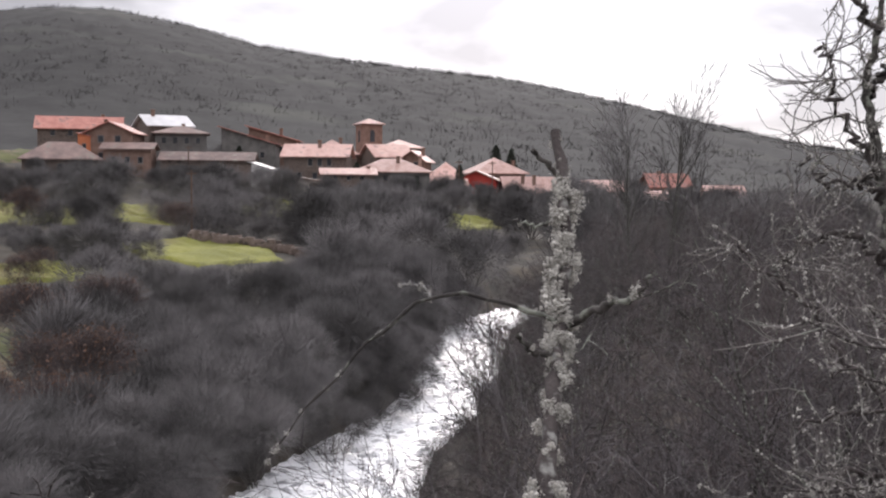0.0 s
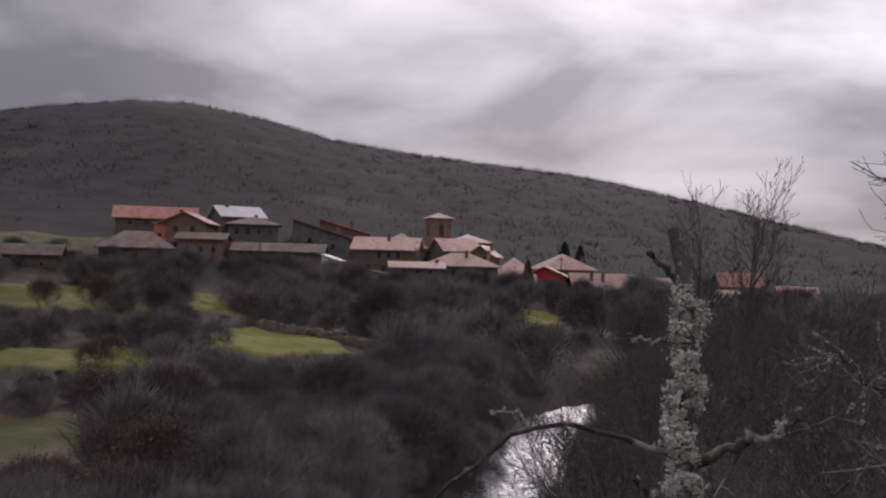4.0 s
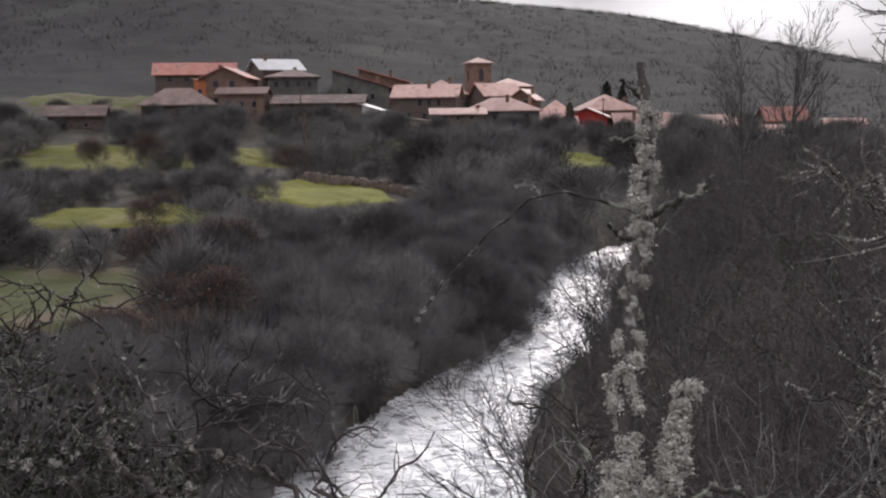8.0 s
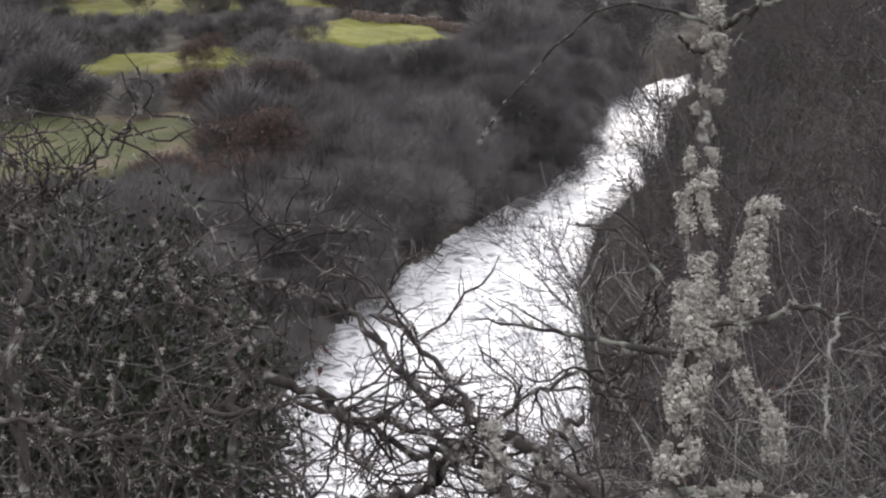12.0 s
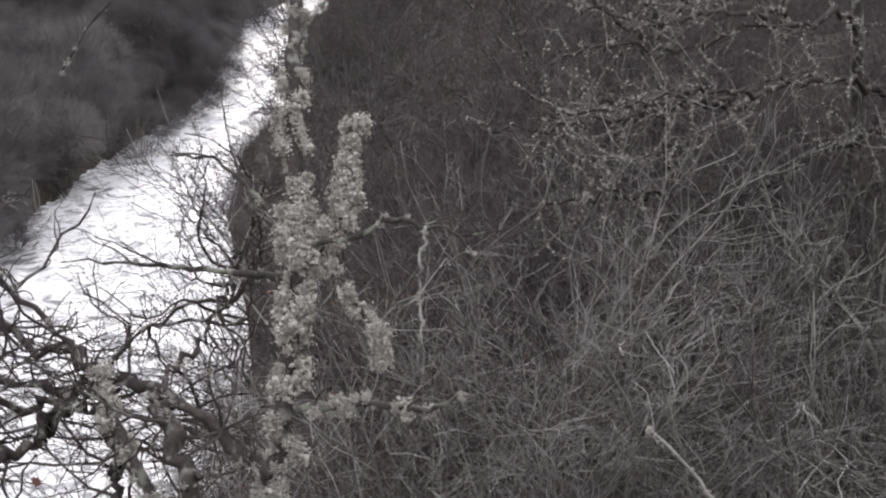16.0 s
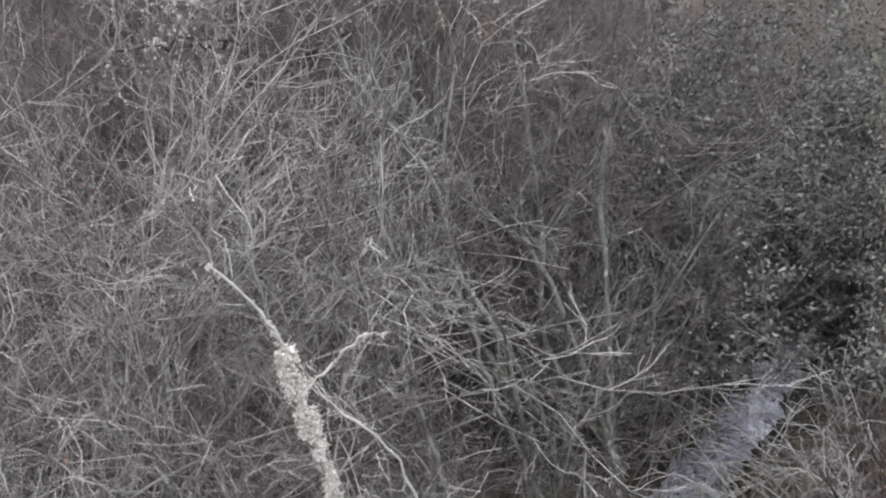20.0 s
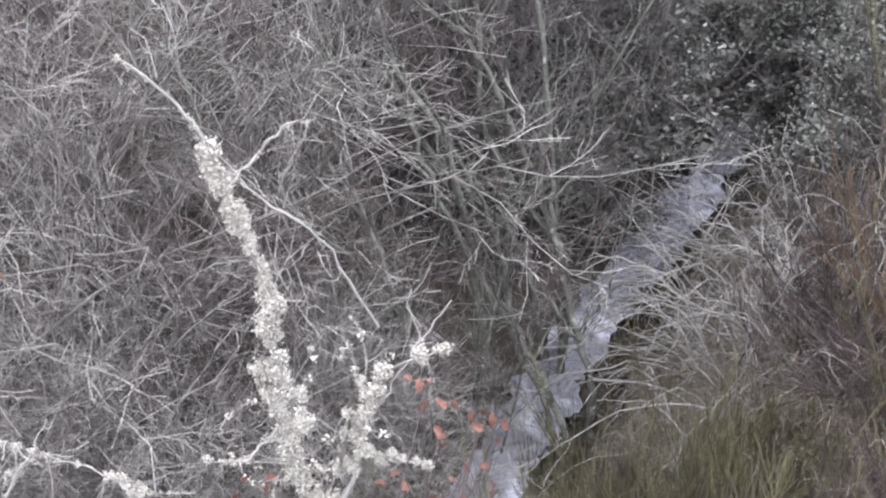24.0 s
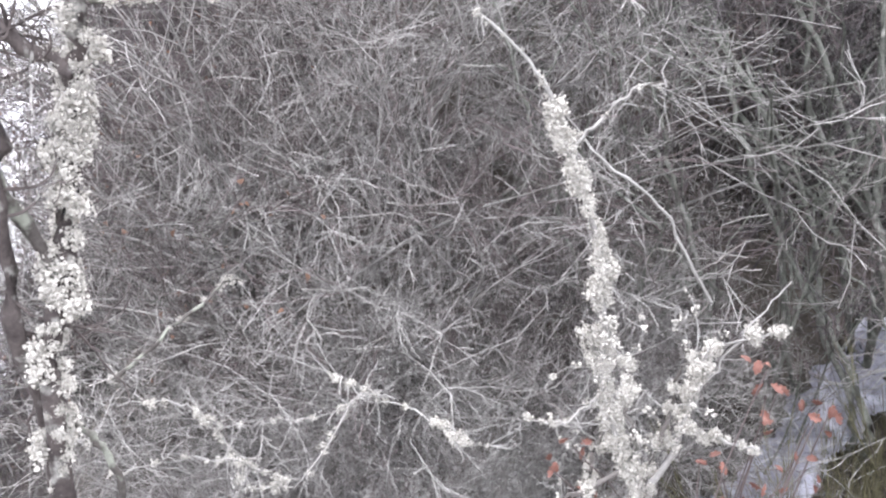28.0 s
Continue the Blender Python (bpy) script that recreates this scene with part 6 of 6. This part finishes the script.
for i in range(5):
    P0, R0 = grow(rng, np.array([[0, 0, -0.2]]), np.array([[0.15, 0.1, 1.0]]), np.array([3.0]), np.array([0.019]), 12, 0.11, 0.02, 0.3)
    P1, R1 = sprout(rng, P0, R0, 14, 0.25, 1.0, 0.7, 0.20, 6, 0.16, 0.08, 0.45)
    P2, R2 = sprout(rng, P1, R1, 6, 0.2, 1.0, 0.8, 0.5, 4, 0.2, 0.05, 0.6)
    saps.append(plant("sapling", "slender grey bare sapling by the brook", "sapling", "brook saplings", tubes(P0, R0, 7), merged(tubes(P1, np.maximum(R1, 0.003), 4), tubes(P2, np.maximum(R2, 0.0018), 3)), M_ALDER, M_ALDER if i % 2 else M_BROWNTWIG, stem_name="stem"))
place(saps, [(3.3, 2.84, 0.45), (3.55, 2.98, 0.5), (3.0, 2.68, 0.4), (2.75, 2.62, 0.35), (3.0, 2.95, 0.62), (3.25, 3.1, 0.75), (3.5, 3.3, 0.8), (3.75, 3.45, 0.7), (4.1, 3.6, 0.75), (4.4, 3.75, 0.6), (2.7, 2.95, 0.6), (3.1, 3.6, 0.8), (3.6, 4.0, 0.85), (4.6, 4.3, 0.8), (2.4, 3.1, 0.6), (5.0, 4.6, 0.9), (3.9, 5.0, 0.9), (2.9, 4.4, 0.75)], rng, 0.95, 1.1, 9)
for pts, r0 in (
        ([(3.60, 2.90, 7.9), (3.63, 2.96, 8.54), (3.62, 3.19, 8.88), (3.71, 3.31, 9.31), (3.74, 3.5, 9.95), (3.84, 3.61, 10.31)], 0.024),
        ([(3.70, 2.95, 7.9), (3.66, 3.06, 8.6), (3.51, 3.48, 9.1), (3.57, 3.67, 9.6), (3.6, 3.88, 10.08), (3.61, 4.11, 10.6)], 0.022),
        ([(3.62, 3.0, 7.9), (3.53, 3.22, 8.63), (3.34, 3.65, 8.94), (3.24, 3.96, 9.4), (3.3, 4.14, 9.84), (3.41, 4.27, 10.35)], 0.019),
        ([(3.4, 3.2, 7.8), (3.29, 3.46, 8.99), (3.19, 3.83, 9.47), (3.18, 4.13, 9.87), (3.04, 4.5, 10.18), (3.02, 4.78, 10.4)], 0.018),
        ([(3.74, 3.0, 7.9), (3.69, 3.19, 8.72), (3.55, 3.62, 9.47), (3.49, 3.95, 9.63), (3.33, 4.33, 9.92), (3.3, 4.6, 10.3)], 0.017),
        ([(3.34, 2.42, 8.0), (3.29, 2.46, 8.45), (3.4, 2.7, 8.56), (3.48, 2.96, 8.89), (3.61, 3.15, 9.19), (3.72, 3.37, 9.57)], 0.021),
        ([(3.17, 2.45, 7.9), (3.17, 2.47, 8.16), (3.24, 2.78, 8.32), (3.22, 3.17, 8.62), (3.16, 3.58, 9.1), (3.24, 3.84, 9.48)], 0.022),
        ([(3.21, 2.55, 7.8), (3.19, 2.6, 8.18), (3.25, 2.92, 8.34), (3.37, 3.16, 8.61), (3.37, 3.52, 9.01), (3.33, 3.9, 9.41)], 0.018),
        ([(2.75, 2.9, 7.6), (2.7, 3.1, 8.6), (2.6, 3.4, 9.3), (2.62, 3.7, 9.9)], 0.015),
        ([(2.4, 3.3, 7.6), (2.3, 3.5, 8.6), (2.15, 3.8, 9.4), (2.1, 4.0, 9.9)], 0.014)):
    top = thing("alder", "slender grey-green alder stem leaning over the brook", "alder", "brook alders")
    b, Pb, Rb = limb(rng, top, "trunk", pts, r0, r0 * 0.4, M_ALDER, 30, 0.06, 0.008)
    for j in range(4):
        u = int(rng.integers(8, 24))
        e = Pb[0, u] + np.array([rng.normal(0, 0.28), rng.normal(0.1, 0.2), rng.uniform(0.35, 0.75)])
        c, Pc, Rc = limb(rng, top, "branch", [tuple(Pb[0, u]), tuple(Pb[0, u] * 0.55 + e * 0.45 + rng.normal(0, 0.05, 3)), tuple(e)], Rb[0, u] * 0.55, 0.003, M_ALDER, 14, 0.1, 0.008)
        side_twigs(rng, c, Pc, Rc, 7, 0.24, M_SHADETWIG, 0.0017, forks=3, bend=0.3, k=6)
    side_twigs(rng, b, Pb, Rb, 16, 0.32, M_ALDER, 0.0019, forks=3, bend=0.28, k=6, lo=0.25)
dk = thing("leaning_tree", "dark leaning tree trunk beyond the thicket", "tree", at=(0, 0, 0))
limb(rng, dk, "trunk", [(6.3, 5.6, 8.6), (6.46, 5.71, 9.14), (6.56, 5.78, 9.56), (6.68, 5.83, 10.06), (6.78, 5.86, 10.55), (7.1, 6.0, 12.6)], 0.12, 0.07, M_DARKBARK, 26, 0.05, 0.01)
limb(rng, dk, "limb", [(6.6, 5.8, 9.7), (6.3, 5.6, 10.2), (5.9, 5.5, 10.9)], 0.04, 0.015, M_DARKBARK, 16)

# dusty evergreen bramble behind the bank
ev = []
for i in range(3):
    l0, l1, l2, st, cr = bare_shrub(rng, 1.5, 12, 7, 4, 0.010, 0.55, 0, twig_min=0.002)
    at = np.repeat(l2[0][:, 1:].reshape(-1, 3), 8, 0)
    at = at + rng.normal(0, 0.04, at.shape)
    ev.append(plant("bramble", "dusty grey-green evergreen bramble", "bramble", "evergreen brambles", st, cr, M_BARK, M_SHADETWIG, [("foliage", blades(rng, at, np.full(len(at), 0.028), 0.34), M_GREENLEAF, "small dusty green leaves")]))
place(ev, [(5.2, 2.5, 0.9), (5.6, 2.2, 1.0), (6.2, 2.6, 1.0), (5.0, 1.9, 0.8), (6.0, 1.9, 1.0), (6.8, 2.6, 1.1), (5.4, 1.5, 0.8), (4.2, 3.75, 0.55), (4.6, 3.85, 0.75), (5.0, 4.0, 0.9), (5.5, 4.0, 0.95), (5.9, 3.95, 1.0), (6.4, 3.7, 0.9), (6.0, 4.5, 1.2), (5.3, 4.6, 1.1), (6.7, 4.4, 1.2), (7.0, 3.9, 1.1), (6.3, 5.1, 1.2), (4.7, 4.4, 0.8), (7.3, 4.9, 1.3), (6.9, 3.3, 0.9), (7.6, 3.7, 1.2)], rng, 0.9, 1.1, 8)


# the broom bank this side of the brook
def broom(rng, h, stalks, fan=0.45):
    base = np.concatenate([rng.normal(0, 0.13, (stalks, 2)), np.full((stalks, 1), -0.1)], 1)
    way = np.concatenate([rng.normal(0, fan, (stalks, 2)), np.ones((stalks, 1))], 1)
    P0, R0 = grow(rng, base, way, h * rng.uniform(0.6, 1.1, stalks), np.full(stalks, 0.004), 6, 0.10, 0.05, 0.4)
    P1, R1 = sprout(rng, P0, R0, 9, 0.25, 1.0, 0.35, 0.4, 4, 0.07, 0.10, 0.6)
    P2, R2 = sprout(rng, P1, R1, 3, 0.2, 0.9, 0.3, 0.6, 3, 0.05, 0.08, 0.8)
    return tubes(P0, R0, 4), merged(tubes(P1, np.maximum(R1, 0.0016), 3), tubes(P2, np.maximum(R2, 0.0014), 3))


tb = [plant("tall_broom", "tall upright olive broom with yellowed tips", "broom bush", "broom bushes", *broom(rng, 1.75, 7, 0.07), M_BROWNTWIG, M_BROOM) for _ in range(2)]
place(tb, [(3.02, 0.93, 1.0), (3.2, 0.98, 0.95)], rng, 0.97, 1.03, 2)
br = [plant("broom_bush", "green whippy broom bush on the dry bank", "broom bush", "broom bushes", *broom(rng, 0.8, 34), M_BROWNTWIG, M_BROOM) for _ in range(3)]
place(br, [(2.10, 0.95, 0.6), (2.35, 1.1, 0.65), (2.2, 0.6, 0.65), (2.75, 1.25, 0.6), (2.9, 0.8, 0.8), (1.95, 1.2, 0.4), (2.6, 1.7, 0.4), (2.0, 0.3, 0.7), (2.6, 0.45, 0.7), (3.05, 1.95, 0.4), (2.75, 2.12, 0.34), (3.15, 2.36, 0.34), (3.5, 2.55, 0.3), (3.85, 2.72, 0.34), (4.3, 2.9, 0.36), (4.65, 3.0, 0.3), (3.3, 1.05, 0.6)] + [(rng.uniform(1.85, 3.1), rng.uniform(1.05, 1.95), rng.uniform(0.5, 0.75)) for _ in range(16)], rng, 0.9, 1.1, 8)
hb_ = [plant("withered_heath", "tangled brown withered heath on the bank", "heath bush", "withered heath", *broom(rng, 0.6, 26), M_DARKBARK, M_BROWNTWIG) for _ in range(3)]
place(hb_, [(2.2 + 0.28 * i + rng.normal(0, 0.12), 0.75 + 0.12 * i + rng.uniform(-0.5, 0.55), rng.uniform(0.6, 1.0)) for i in range(12)] + [(rng.uniform(1.9, 3.4), rng.uniform(0.7, 2.0), rng.uniform(0.35, 0.6)) for i in range(16)] + [(rng.uniform(3.5, 5.0), rng.uniform(0.9, 1.8), rng.uniform(0.7, 1.1)) for i in range(16)], rng, 0.9, 1.1, 14)
rb = [plant("withered_broom", "tall rusty brown withered broom", "broom bush", "broom bushes", *broom(rng, 1.2, 12), M_BROWNTWIG, M_RUST) for _ in range(2)]
place(rb, [(3.5, 1.0, 0.8), (3.35, 0.8, 0.7)], rng, 0.95, 1.05, 5)


def grass_clump(rng, stalks, h, r=0.0018, droop=-0.2):
    base = np.concatenate([rng.normal(0, 0.16, (stalks, 2)), np.full((stalks, 1), -0.04)], 1)
    way = np.concatenate([rng.normal(0, 0.6, (stalks, 2)), np.ones((stalks, 1))], 1)
    P0, R0 = grow(rng, base, way, h * rng.uniform(0.4, 1.2, stalks), np.full(stalks, r), 7, 0.36, droop, 0.5)
    return tubes(P0, R0, 3)


gr = []
for i in range(4):
    top = thing("grass_tuft", "dry straw-coloured tussock on the bank", "tussock", "dry tussocks")
    tagged(child("blade_mass", mesh_from("blade_mass", *grass_clump(rng, 460, 0.25, 0.0015), M_DRYGRASS), top), kind="stuff")
    gr.append(top)
spots = []
for i in range(430):
    u, v = rng.uniform(0, 1), rng.uniform(0, 1)
    px = 1.7 + 3.6 * u
    py = 0.2 + 0.45 * px + rng.uniform(-1.0, 0.62)
    sd = float(seg_dist(np.array([px]), np.array([py]))[0][0])
    if math.hypot(px, py) > 1.7 and sd > 0.24:
        spots.append((px, py, rng.uniform(0.5, 1.0) * min(1, 0.3 + 0.6 * sd)))
place(gr, spots[:300], rng, 0.8, 1.2, 10)

# dead broom with curling bleached stems
for at, n, ln in (((3.75, 2.1, 9.0), 12, 1.2), ((3.2, 1.7, 9.1), 8, 0.8), ((3.9, 2.25, 9.2), 22, 1.1), ((4.3, 2.2, 9.3), 18, 0.8), ((2.0, 1.1, 9.35), 3, 0.8), ((1.9, 1.25, 9.4), 2, 0.7), ((2.4, 1.6, 9.4), 2, 0.7), ((3.0, 1.6, 9.4), 3, 0.7), ((3.5, 1.75, 9.4), 20, 1.1), ((3.85, 1.95, 9.4), 18, 1.1), ((4.2, 2.3, 0), 24, 1.2), ((4.4, 2.0, 0), 22, 1.0), ((4.05, 1.75, 0), 22, 0.9), ((3.7, 1.6, 0), 16, 0.8), ((4.7, 2.45, 0), 22, 1.1), ((4.6, 1.75, 0), 20, 0.9)):
    db = thing("dead_broom", "dead broom with curling bleached grey stems", "dead bush", "dead broom", at=(at[0], at[1], ground_z(at[0], at[1])))
    base = rng.normal(0, 0.05, (n, 3)) * [1, 1, 0]
    P0, R0 = grow(rng, base, np.concatenate([rng.normal(0, 0.7, (n, 2)), np.ones((n, 1))], 1), ln * rng.uniform(0.6, 1.2, n), np.full(n, 0.0042), 14, 0.22, -0.085, 0.45)
    P1, R1 = sprout(rng, P0, R0, 6, 0.25, 1.0, 0.6, 0.36, 8, 0.26, -0.14, 0.6)
    for j in range(n):
        child("stem", mesh_from("stem", *tubes(P0[j:j + 1], R0[j:j + 1], 5), M_PALETWIG, True), db)
    tagged(child("twig_spray", mesh_from("twig_spray", *tubes(P1, np.maximum(R1, 0.0018), 4), M_PALETWIG), db), kind="stuff")
